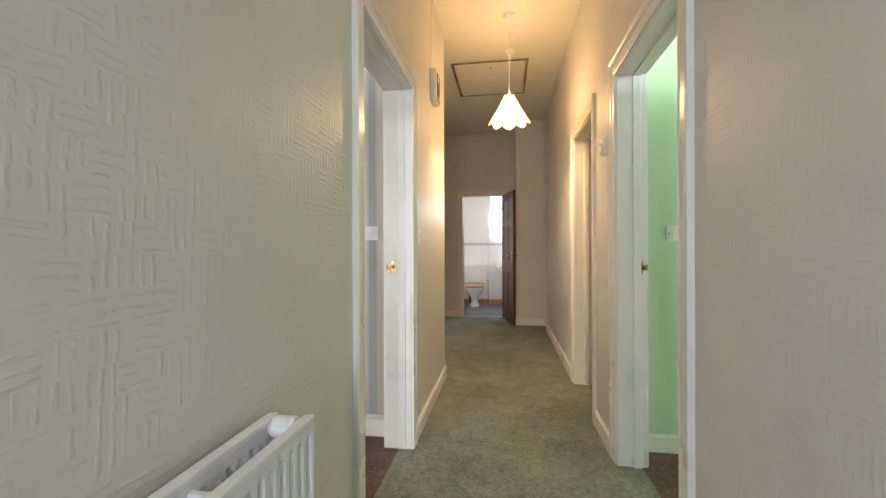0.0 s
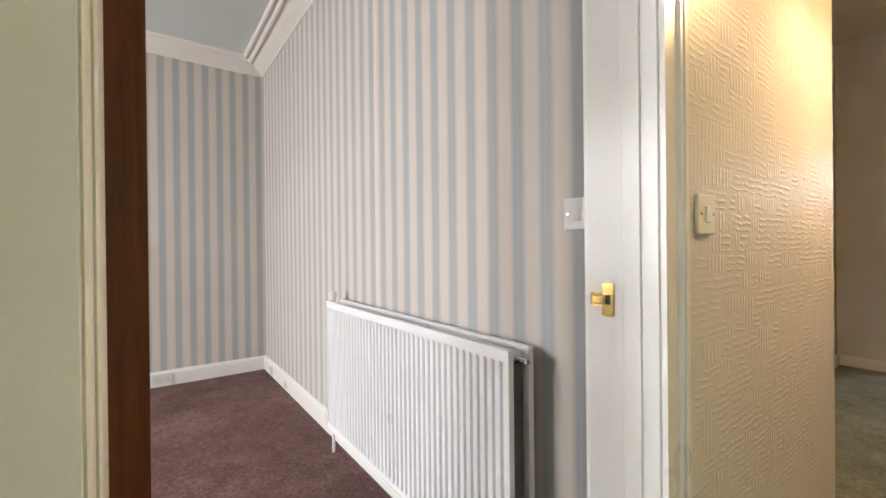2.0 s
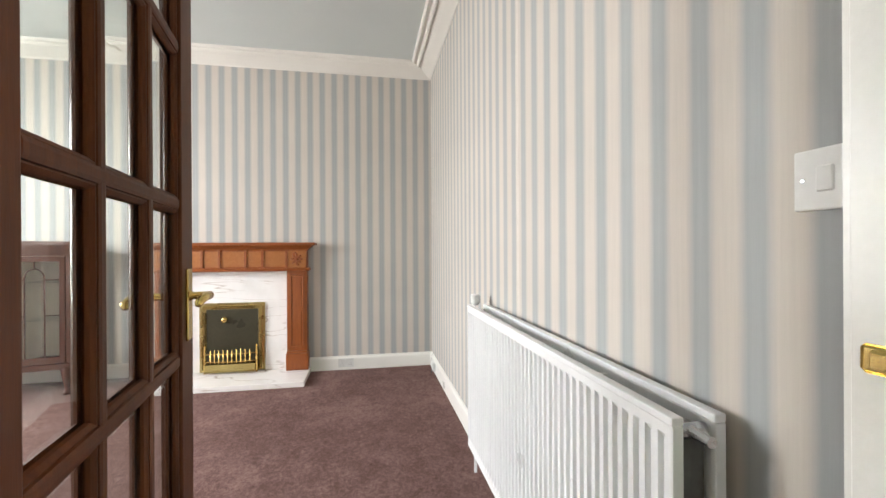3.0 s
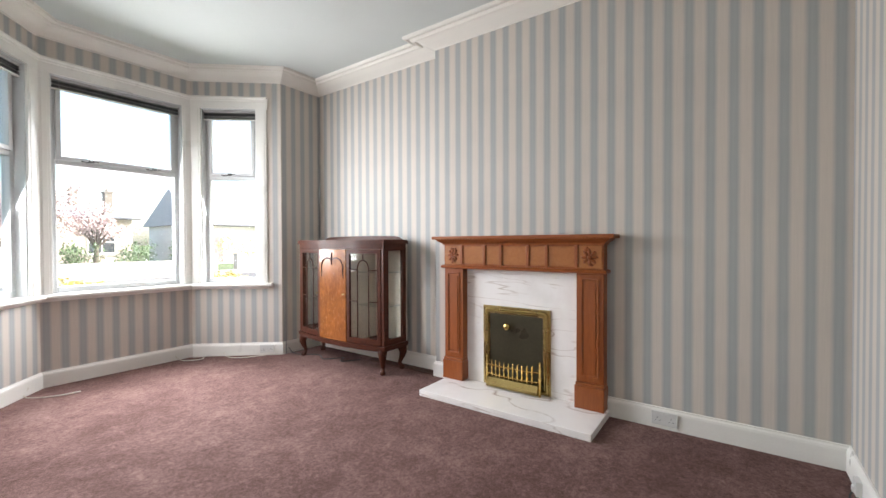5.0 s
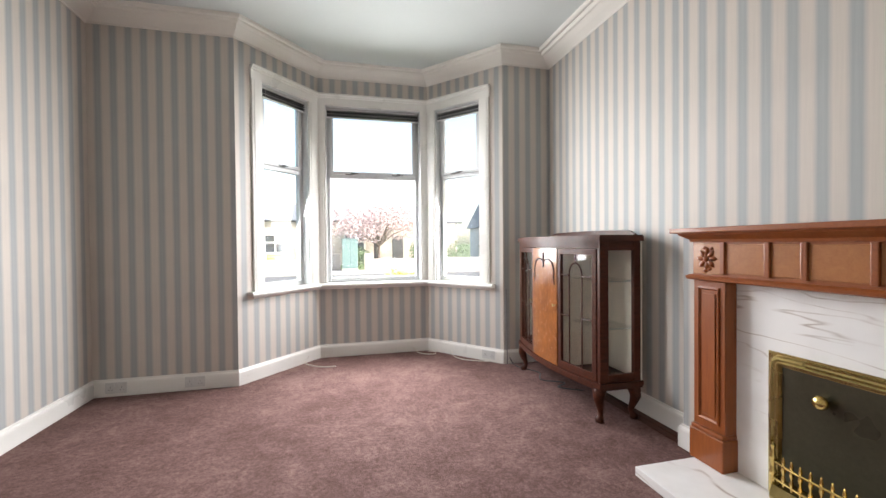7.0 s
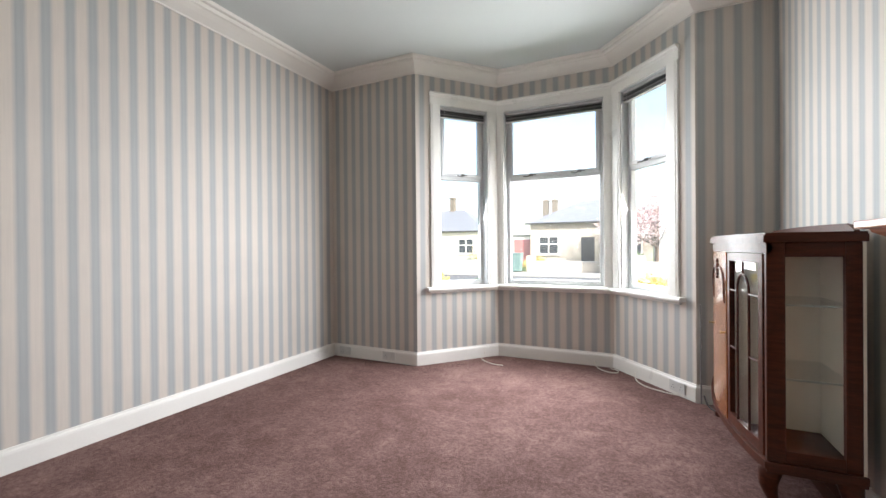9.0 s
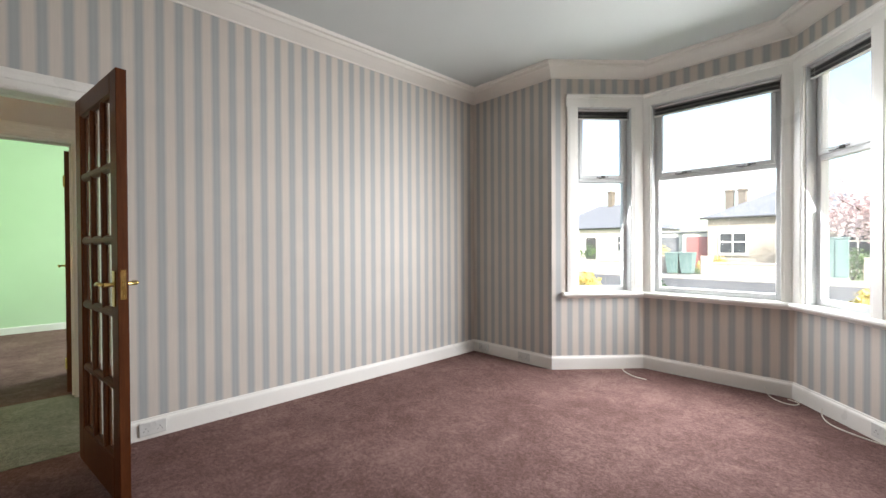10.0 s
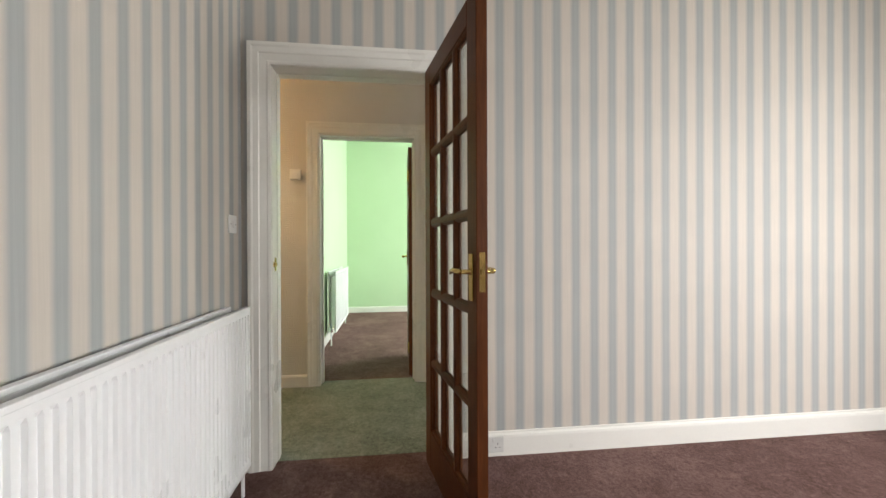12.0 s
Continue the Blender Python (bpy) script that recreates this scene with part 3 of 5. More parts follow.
# ---- bay windows ----
def bay_window(name, p, q, s0, s1, fasteners, label):
    d = Vector(q) - Vector(p)
    e = thing(name, frame_at(p, d), label, "window", kind="structure")
    y0, y1 = -0.135, -0.075
    for a, b in (((s0, y0, SILL), (s0 + 0.045, y1, HEAD)), ((s1 - 0.045, y0, SILL), (s1, y1, HEAD)), ((s0 + 0.045, y0, SILL), (s1 - 0.045, y1, SILL + 0.05)),
                 ((s0 + 0.045, y0, HEAD - 0.06), (s1 - 0.045, y1, HEAD)), ((s0 + 0.045, y0, 1.85), (s1 - 0.045, y1, 1.895))):
        part("window_frame", boxm(a, b, 0.006, 2), SHADED_WHITE, e)
    f0, f1, g0, g1 = s0 + 0.042, s1 - 0.042, 1.888, HEAD - 0.058
    sash = bmesh.new()
    for a, b in (((f0, g0), (f0 + 0.036, g1)), ((f1 - 0.036, g0), (f1, g1)), ((f0 + 0.034, g0), (f1 - 0.034, g0 + 0.036)), ((f0 + 0.034, g1 - 0.036), (f1 - 0.034, g1))):
        box(sash, (a[0], y1 - 0.02, a[1]), (b[0], y1 + 0.018, b[1]), 0.006, 2)
    part("fanlight_sash", sash, SHADED_WHITE, e, "white top-hung fanlight sash")
    for a, b in (((s0 + 0.045, -0.112, SILL + 0.05), (s1 - 0.045, -0.106, 1.85)), ((f0 + 0.034, -0.098, g0 + 0.034), (f1 - 0.034, -0.092, g1 - 0.034))):
        g = part("pane", boxm(a, b), VEILED_PANE, e, "glass pane with a faint painted veil of glare")
        g.visible_shadow = False
    for x in fasteners:
        bm = bmesh.new()
        box(bm, (x - 0.02, y1 + 0.017, g0 + 0.004), (x + 0.02, y1 + 0.032, g0 + 0.026), 0.004)
        tube(bm, [(x, y1 + 0.03, g0 + 0.015), (x, y1 + 0.046, g0 + 0.006), (x + 0.03, y1 + 0.05, g0 + 0.0), (x + 0.075, y1 + 0.048, g0 + 0.004)], 0.006)
        box(bm, (x - 0.055, y1 + 0.018, g0 + 0.012), (x - 0.02, y1 + 0.026, g0 + 0.02), 0.002)
        part("fastener", bm, BLACK_IRON, e, "dark metal window fastener")
    for a, b in (((s0 - 0.002, -0.16, SILL), (s0 + 0.008, 0.0, HEAD)), ((s1 - 0.008, -0.16, SILL), (s1 + 0.002, 0.0, HEAD)), ((s0, -0.16, HEAD - 0.008), (s1, 0.0, HEAD + 0.002))):
        part("reveal_board", boxm(a, b, 0.002), SHADED_WHITE, e)
    return e


bay_window("window_1", *WIN["east"], [0.38], "white painted side window of the bay with a fanlight")
bay_window("window_2", *WIN["front"], [0.31, 0.79], "wide white painted front window of the bay with a fanlight")
bay_window("window_3", *WIN["west"], [0.54], "white painted side window of the bay with a fanlight")


def blind(p, q, s0, s1):
    d = Vector(q) - Vector(p)
    e = thing("venetian_blind", frame_at(p, d), "dark grey venetian blind fully raised under the window head", "blind", "bay blinds")
    a, b = s0 + 0.012, s1 - 0.012
    part("headrail", boxm((a, -0.05, HEAD - 0.034), (b, -0.02, HEAD - 0.009), 0.003), RAIL_AND_LIT_SLAT, e)
    rnd = random.Random(int(s1 * 1000))
    for k in range(8):
        z, tip = HEAD - 0.043 - k * 0.0072, rnd.uniform(-0.004, 0.004)
        bm = bmesh.new()
        loft(bm, [[(x, -0.050, z - 0.001 + tip), (x, -0.035, z + 0.002), (x, -0.018, z - 0.001 - tip), (x, -0.018, z - 0.0022 - tip), (x, -0.035, z + 0.0008), (x, -0.050, z - 0.0022 + tip)] for x in (a + 0.004 + rnd.uniform(0, 0.006), b - 0.004 - rnd.uniform(0, 0.006))])
        # the fifth slat is painted paler, as if it caught the light
        part("slat", bm, RAIL_AND_LIT_SLAT if k == 4 else BLIND, e)
    part("bottom_rail", boxm((a, -0.047, HEAD - 0.113), (b, -0.023, HEAD - 0.102), 0.004, 2), PLASTIC, e, "white bottom rail")
    part("cord", tube(bmesh.new(), [(b - 0.05, -0.018, HEAD - 0.04), (b - 0.05, -0.016, HEAD - 0.16)], 0.0012, 5), PLASTIC, e)
    return e


for key in ("east", "front", "west"):
    blind(*WIN[key])

# casing boards, head moulding and sill that run round the bay
e = thing("window_casing", Matrix(), "white painted casing boards round the bay windows", "window casing", kind="structure")
for key, spans in (("east", ((0.0, 0.12), (0.66, 0.765))), ("front", ((0.0, 0.08), (1.065, 1.145))), ("west", ((0.14, 0.25), (0.80, 0.897)))):
    p, q, s0, s1 = WIN[key]
    m = frame_at(p, Vector(q) - Vector(p))
    for a, b in spans:
        bm = boxm((a + 0.002, -0.004, SILL), (b, 0.018, HEAD + 0.04), 0.004, 2)
        box(bm, (a + 0.02, 0.016, SILL), (b - 0.02, 0.022, HEAD), 0.004, 2)
        bm.transform(m)
        part("casing_board", bm, GLOSS_WHITE, e)
def along(key, s, inset=0.0):
    p, q = Vector(WIN[key][0]), Vector(WIN[key][1])
    return tuple(p + (q - p).normalized() * s)
bay_line = [along("west", 0.13), BAY[2], BAY[1], along("east", 0.775)]
bay_line_sill = [along("west", 0.09), BAY[2], BAY[1], along("east", 0.815)]
part("head_board", moulding(bay_line, [(0.0, HEAD), (0.02, HEAD), (0.02, HEAD + 0.075), (0.028, HEAD + 0.08), (0.03, HEAD + 0.092), (0.045, HEAD + 0.1), (0.047, HEAD + 0.115), (0.0, HEAD + 0.118)]), GLOSS_WHITE, e)
part("sill_board", moulding(bay_line_sill, [(-0.16, SILL - 0.035), (0.055, SILL - 0.035), (0.064, SILL - 0.028), (0.066, SILL - 0.014), (0.06, SILL - 0.004), (0.05, SILL), (-0.16, SILL + 0.002)]), GLOSS_WHITE, e, "white painted window sill with a rounded nose")
part("sill_moulding", moulding(bay_line, [(0.0, SILL - 0.062), (0.012, SILL - 0.06), (0.022, SILL - 0.045), (0.03, SILL - 0.036), (0.0, SILL - 0.036)]), GLOSS_WHITE, e)


# ---- doors ----
def lever(parent, x, y, z, side, towards):
    """A brass lever handle on its plate; side: +1 or -1 along y; towards: direction of the lever along x."""
    bm = boxm((x - 0.021, min(y, y + side * 0.006), z - 0.085), (x + 0.021, max(y, y + side * 0.006), z + 0.085), 0.004, 2)
    h = part("handle_plate", bm, BRASS, parent, "brass handle plate")
    bm = lathe(bmesh.new(), [(0.013, 0), (0.013, 0.006), (0.009, 0.012), (0.009, 0.04)], 14, Matrix.Translation((x, y, z + 0.02)) @ pose(0, 0, 0, -90 * side))
    tube(bm, [(x, y + side * 0.04, z + 0.02), (x + towards * 0.02, y + side * 0.05, z + 0.022), (x + towards * 0.06, y + side * 0.05, z + 0.024), (x + towards * 0.105, y + side * 0.046, z + 0.016), (x + towards * 0.112, y + side * 0.044, z + 0.008)], [0.009, 0.010, 0.010, 0.009, 0.005], 10)
    part("lever", bm, BRASS, h, smooth=True)


def hinge(parent, x, y, z):
    bm = lathe(bmesh.new(), [(0.007, 0), (0.007, 0.09), (0.004, 0.095)], 10, Matrix.Translation((x, y, z)))
    box(bm, (x, y - 0.001, z), (x + 0.03, y + 0.001, z + 0.09))
    part("hinge", bm, BRASS, parent, "brass butt hinge")


def glazed_door():
    """Fifteen-pane door: hinge at the origin, leaf along local x, 40 mm thick about y."""
    a = Vector((-1.36, 1.362)) - Vector((-0.60, 1.482))
    e = thing("glazed_door", frame_at((-0.60, 1.482, 0.012), a), "open dark red-brown wooden door with fifteen bevelled panes", "door")
    W, H, T = 0.760, 2.05, 0.0215
    stile, top, low = 0.098, 0.10, 0.20
    for x in (0, W - stile):
        part("stile", boxm((x, -T, 0), (x + stile, T, H), 0.004, 2), DOOR_WOOD, e)
    part("bottom_rail", boxm((stile, -T, 0), (W - stile, T, low), 0.003), DOOR_WOOD, e)
    part("top_rail", boxm((stile, -T, H - top), (W - stile, T, H), 0.003), DOOR_WOOD, e)
    cols, rows, bar = 3, 5, 0.026
    pw = (W - 2 * stile - (cols - 1) * bar) / cols
    ph = (H - top - low - (rows - 1) * bar) / rows
    for i in range(1, cols):
        x = stile + i * pw + (i - 1) * bar
        part("glazing_bar", boxm((x, -T + 0.004, low), (x + bar, T - 0.004, H - top), 0.007, 2), DOOR_WOOD, e)
    for k in range(1, rows):
        z = low + k * ph + (k - 1) * bar
        part("glazing_bar", boxm((stile, -T + 0.003, z), (W - stile, T - 0.003, z + bar), 0.007, 2), DOOR_WOOD, e)
    for i in range(cols):
        for k in range(rows):
            x, z = stile + i * (pw + bar), low + k * (ph + bar)
            bm = bmesh.new()
            rim = [(x, z), (x + pw, z), (x + pw, z + ph), (x, z + ph)]
            c = 0.018
            mid = [(x + c, z + c), (x + pw - c, z + c), (x + pw - c, z + ph - c), (x + c, z + ph - c)]
            loft(bm, [[(u, -0.0032, v) for u, v in mid], [(u, -0.001, v) for u, v in rim], [(u, 0.001, v) for u, v in rim], [(u, 0.0032, v) for u, v in mid]])
            g = part("pane", bm, BEVELLED, e, "bevelled clear glass pane")
            g.visible_shadow = False
            bm = moulding([(x, z), (x + pw, z), (x + pw, z + ph), (x, z + ph)], [(0, 0.004), (0.010, 0.004), (0.008, 0.009), (0.002, 0.014), (0, 0.014)], True, Matrix(((1, 0, 0, 0), (0, 0, 1, 0), (0, 1, 0, 0), (0, 0, 0, 1))))
            part("bead", bm, DOOR_WOOD, e)
            bm = moulding([(x, z), (x + pw, z), (x + pw, z + ph), (x, z + ph)], [(0, -0.004), (0.010, -0.004), (0.008, -0.009), (0.002, -0.014), (0, -0.014)], True, Matrix(((1, 0, 0, 0), (0, 0, 1, 0), (0, 1, 0, 0), (0, 0, 0, 1))))
            part("bead", bm, DOOR_WOOD, e)
    lever(e, W - 0.05, T, 1.02, 1, -1)
    lever(e, W - 0.05, -T, 1.02, -1, -1)
    part("latch_plate", boxm((W - 0.001, -0.011, 0.97), (W + 0.002, 0.011, 1.11), 0.001), BRASS, e, "brass latch plate")
    part("latch", boxm((W + 0.001, -0.006, 1.03), (W + 0.012, 0.006, 1.05), 0.003), BRASS, e)
    for z in (0.2, 1.72):
        hinge(e, -0.006, 0.022, z)
    return e


glazed_door()


def panel_door(p, d, width, label, height=2.02):
    """Six-panel wooden door: hinge at p, leaf along d."""
    e = thing("panel_door", frame_at((*p, 0.012), d), label, "door")
    T = 0.02
    part("core", boxm((0.01, -0.008, 0.01), (width - 0.01, 0.008, height - 0.01)), LIT_DOOR_WOOD, e)
    xs = (0, width / 2 - 0.05, width - 0.1)
    for x in xs:
        part("stile", boxm((x, -T, 0), (x + 0.1, T, height), 0.004, 2), LIT_DOOR_WOOD, e)
    zs = (0.0, 0.20), (0.78, 0.96), (1.50, 1.60), (height - 0.11, height)
    for a, b in zs:
        for x in (xs[0] + 0.1, xs[1] + 0.1):
            part("rail", boxm((x, -T, a), (x + width / 2 - 0.15, T, b), 0.003), LIT_DOOR_WOOD, e)
    for (a, b), (c, dd) in zip(zs, zs[1:]):
        for x in (xs[0] + 0.1, xs[1] + 0.1):
            w = width / 2 - 0.15
            part("panel", boxm((x + 0.02, -0.015, b + 0.02), (x + w - 0.02, 0.015, c - 0.02), 0.006, 1), LIT_DOOR_WOOD, e)
    lever(e, width - 0.05, T, 1.02, 1, -1)
    lever(e, width - 0.05, -T, 1.02, -1, -1)
    for z in (0.2, 1.72):
        hinge(e, -0.006, 0.022, z)
    return e


panel_door((BD1 - 0.014, 6.862), (0.24, -0.97), 0.70, "open brown six-panel bathroom door with brass lever")
panel_door((HE + 0.15, GD0 + 0.035), (1.0, -0.02), 0.76, "open brown six-panel door of the green room")
panel_door((HE + 0.15, RD1 - 0.035), (1.0, 0.03), 0.70, "open brown six-panel door of the side room")


def strike(m, label="brass strike plate and keep on the white jamb"):
    e = thing("strike_plate", m, label, "strike plate")
    part("plate", boxm((-0.014, 0, -0.035), (0.014, 0.003, 0.035), 0.002), BRASS, e)
    bm = boxm((-0.04, 0.0, -0.014), (-0.012, 0.006, 0.014), 0.004)
    box(bm, (-0.03, 0.003, -0.01), (-0.002, 0.012, 0.01), 0.003)
    part("keep", bm, BRASS, e)
    part("slot", boxm((-0.006, 0.0028, -0.01), (0.007, 0.0042, 0.01)), BLACK_IRON, e)


strike(frame_at((XE + 0.048, DOOR_Y1 - 0.004, 1.055), (1, 0)) @ Matrix.Rotation(math.pi, 4, "X"))
strike(frame_at((HE + 0.11, GD1 - 0.012, 1.055), (-1, 0)))


# ---- radiators ----
def radiator(m, length, z0, z1, label, valve_at, fin_drop=0.06, fin_paint=RAD_WHITE):
    """Double panel radiator: local x along the wall from 0, y out of the wall, at wall face y = 0."""
    e = thing("radiator", m, label, "radiator")
    def panel(y, t):
        pitch = 0.0333
        n = max(4, int(length / pitch))
        pitch = length / n
        bm = bmesh.new()
        prof = []
        for k in range(n):
            x = k * pitch
            prof += [(x, y + t), (x + pitch * 0.34, y + t), (x + pitch * 0.46, y + t - 0.009), (x + pitch * 0.84, y + t - 0.009), (x + pitch * 0.96, y + t)]
        prof.append((length, y + t))
        flat = [(x, y + t) for x, _ in prof]
        back = [(length, y), (0.0, y)]
        loft(bm, [[(x, yy, z) for x, yy in (ring + back)] for z, ring in ((z0, flat), (z0 + 0.03, flat), (z0 + 0.042, prof), (z1 - 0.042, prof), (z1 - 0.03, flat), (z1, flat))])
        p = part("panel", bm, RAD_WHITE, e)
        for a, b in (((-0.004, y - 0.003, z1 - 0.012), (length + 0.004, y + t + 0.002, z1 + 0.003)), ((-0.004, y - 0.003, z0 - 0.003), (length + 0.004, y + t + 0.002, z0 + 0.012)),
                     ((-0.005, y - 0.002, z0 + 0.012), (0.006, y + t + 0.001, z1 - 0.012)), ((length - 0.006, y - 0.002, z0 + 0.012), (length + 0.005, y + t + 0.001, z1 - 0.012))):
            part("panel_edge", boxm(a, b, 0.003, 2), RAD_WHITE, p)
    panel(0.03, 0.018)
    panel(0.112, 0.018)
    n = int(length / 0.04)
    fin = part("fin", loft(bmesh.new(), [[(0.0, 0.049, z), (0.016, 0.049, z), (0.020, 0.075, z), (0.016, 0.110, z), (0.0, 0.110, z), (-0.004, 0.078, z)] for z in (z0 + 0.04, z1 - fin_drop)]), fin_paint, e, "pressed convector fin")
    fin.location.x = 0.02
    for k in range(1, n):
        o = new("fin", fin.data)
        o.parent = e
        o.location.x = 0.02 + k * (length - 0.04) / n
        tagged(o, "pressed convector fin")
    for x in (length * 0.22, length * 0.78):
        part("bracket", boxm((x, 0.0, z1 - 0.035), (x + 0.012, 0.112, z1 - 0.022), 0.001), RAD_WHITE, e)
    for x in (0.0, length):
        s = 1 if x else -1
        bm = lathe(bmesh.new(), [(0.012, -0.03), (0.012, 0.03)], 12, Matrix.Translation((x - s * 0.02, 0.08, z1 - 0.03)) @ pose(0, 0, 0, 90))
        tube(bm, [(x - s * 0.02, 0.08, z1 - 0.03), (x + s * 0.03, 0.08, z1 - 0.03)], [0.011, 0.009], 10)
        part("plug", bm, CHROME, e, "small end plug")
        bm = tube(bmesh.new(), [(x - s * 0.02, 0.08, z0 + 0.035), (x + s * 0.045, 0.08, z0 + 0.035), (x + s * 0.05, 0.08, z0 + 0.02), (x + s * 0.05, 0.08, 0.0)], 0.0085, 10)
        part("pipe", bm, RAD_WHITE, e, "white painted feed pipe")
        part("valve_body", lathe(bmesh.new(), [(0.012, 0), (0.017, 0.006), (0.017, 0.03), (0.012, 0.036)], 12, Matrix.Translation((x + s * 0.05, 0.08, z0 + 0.015))), CHROME, e, "chrome radiator valve")
    if valve_at is not None:
        x, z, turn = valve_at
        bm = lathe(bmesh.new(), [(0.012, 0), (0.016, 0.004), (0.022, 0.012), (0.024, 0.05), (0.021, 0.056), (0.0, 0.058)], 16, Matrix.Translation((x, 0.08, z)) @ turn)
        part("thermostat_head", bm, PLASTIC, e, "white plastic valve head")
    return e


# high, near-black fins paint the shaded gap along this radiator's top
radiator(frame_at((-0.835, YN), (-1, 0)), 1.41, 0.17, 0.876, "long white double panel radiator on the striped wall", (1.45, 0.868, Matrix()), 0.045, SHADED_FIN)
radiator(frame_at((HW, 0.81), (0, -1)), 1.1, 0.15, 0.80, "white double panel radiator on the embossed hall wall", (0.035, 0.79, Matrix.Translation((0, -0.026, 0)) @ pose(0, 0, 0, -90)))
radiator(frame_at((3.55, 2.47), (-1, 0)), 1.35, 0.14, 0.86, "white double panel radiator in the green room", None)


# ---- fireplace ----
def fireplace():
    e = thing("fireplace", frame_at((XW, 0.61), (0, -1)), "orange-brown wooden fireplace surround with carved rosettes", "fireplace")
    def leg(x0, x1):
        part("plinth", box(boxm((x0 - 0.008, 0.0, 0.045), (x1 + 0.008, 0.112, 0.20), 0.004), (x0 - 0.003, 0.0, 0.2), (x1 + 0.003, 0.106, 0.222), 0.008, 2), FIREPLACE_WOOD, e)
        p = part("pilaster", boxm((x0, 0.0, 0.222), (x1, 0.09, 0.965), 0.003), FIREPLACE_WOOD, e)
        bm = moulding([(x0 + 0.03, 0.26), (x1 - 0.03, 0.26), (x1 - 0.03, 0.93), (x0 + 0.03, 0.93)], [(0, 0.0), (0, 0.008), (0.006, 0.009), (0.014, 0.002), (0.014, 0.0)], True, Matrix(((1, 0, 0, 0), (0, 0, 1, 0.09), (0, 1, 0, 0), (0, 0, 0, 1))))
        part("panel_moulding", bm, FIREPLACE_WOOD, p)
        part("panel", boxm((x0 + 0.05, 0.09, 0.29), (x1 - 0.05, 0.0945, 0.90), 0.003), FIREPLACE_WOOD, p)
    L, R = -0.642, 0.642
    leg(L, L + 0.18)
    leg(R - 0.18, R)
    part("frieze", boxm((L, 0.0, 0.985), (R, 0.095, 1.16), 0.002), FIREPLACE_RAIL, e)
    def belt(prof, name, label=""):
        part(name, moulding([(L, 0.0), (L, 0.095), (R, 0.095), (R, 0.0)], prof), FIREPLACE_RAIL, e, label)
    belt([(-0.01, 0.962), (0.012, 0.962), (0.022, 0.968), (0.024, 0.98), (0.012, 0.99), (-0.01, 0.99)], "lower_moulding")
    belt([(-0.01, 1.155), (0.008, 1.155), (0.012, 1.168), (0.03, 1.18), (0.046, 1.19), (0.05, 1.2), (-0.01, 1.2)], "bed_moulding")
    part("mantel_shelf", boxm((-0.722, 0.0, 1.2), (0.722, 0.17, 1.226), 0.006, 2), FIREPLACE_RAIL, e, "wooden mantel shelf with a rounded edge")
    for c in (L + 0.09, R - 0.09):
        bm = boxm((c - 0.082, 0.092, 0.995), (c + 0.082, 0.101, 1.15), 0.003)
        b = part("corner_block", bm, PANEL_WOOD, e)
        bm = bmesh.new()
        for k in range(8):
            a = k * math.pi / 4
            m = Matrix.Translation((c, 0.101, 1.072)) @ pose(0, 0, 0, 0, math.degrees(a), 0) @ Matrix.Translation((0, 0, 0.032)) @ Matrix.Diagonal((0.013, 0.012, 0.028, 1))
            bmesh.ops.create_icosphere(bm, subdivisions=1, radius=1.0, matrix=m)
        bmesh.ops.create_icosphere(bm, subdivisions=2, radius=1.0, matrix=Matrix.Translation((c, 0.103, 1.072)) @ Matrix.Diagonal((0.016, 0.016, 0.018, 1)))
        for k in range(5):
            m = Matrix.Translation((c + random.uniform(-0.03, 0.03), 0.1, 1.072 + random.choice((-1, 1)) * random.uniform(0.045, 0.06))) @ Matrix.Diagonal((0.014, 0.008, 0.012, 1))
            bmesh.ops.create_icosphere(bm, subdivisions=1, radius=1.0, matrix=m)
        part("rosette", bm, FIREPLACE_RAIL, b, "carved wooden flower rosette", smooth=True)
    cells = [(-0.455, -0.266), (-0.242, -0.122), (-0.098, 0.098), (0.122, 0.242), (0.266, 0.455)]
    for a, b in cells:
        part("frieze_panel", boxm((a, 0.093, 1.005), (b, 0.098, 1.145), 0.003), PANEL_WOOD, e)
    for x in (-0.254, -0.110, 0.110, 0.254, -0.465, 0.465):
        part("frieze_block", boxm((x - 0.012, 0.093, 1.0), (x + 0.012, 0.108, 1.152), 0.004, 2), FIREPLACE_RAIL, e)
    xl, xr, hole = L + 0.18, R - 0.18, (-0.242, 0.288)
    arch = [(xl, 0.045), (hole[0], 0.045), (hole[0], 0.655), (hole[1], 0.655), (hole[1], 0.045), (xr, 0.045), (xr, 0.965), (xl, 0.965)]
    part("marble_slip", loft(bmesh.new(), [[(x, y, z) for x, z in arch] for y in (0.0, 0.022)]), MARBLE, e, "white veined marble back panel")
    h = tagged(mesh_ob("hearth", boxm((-0.70, 0.0, 0.0), (0.59, 0.44, 0.045), 0.004, 2), MARBLE), "white veined marble hearth slab on the carpet", "hearth")
    h.matrix_world = frame_at((XW + 0.02, 0.575), (0, -1))
    # gas fire
    g = thing("gas_fire", frame_at((XW + 0.024, 0.587), (0, -1)), "brass framed gas fire with black firebox and fret", "fire")
    w = 0.280
    up = Matrix(((1, 0, 0, 0), (0, 0, 1, 0), (0, 1, 0, 0), (0, 0, 0, 1)))
    part("flange", moulding([(-w, 0.047), (w, 0.047), (w, 0.675), (-w, 0.675)], [(0, 0), (0, 0.007), (0.002, 0.009), (0.058, 0.009), (0.058, 0.0)], True, up), DARK_BRASS, g, "flat brass flange")
    q, top = w - 0.010, 0.667
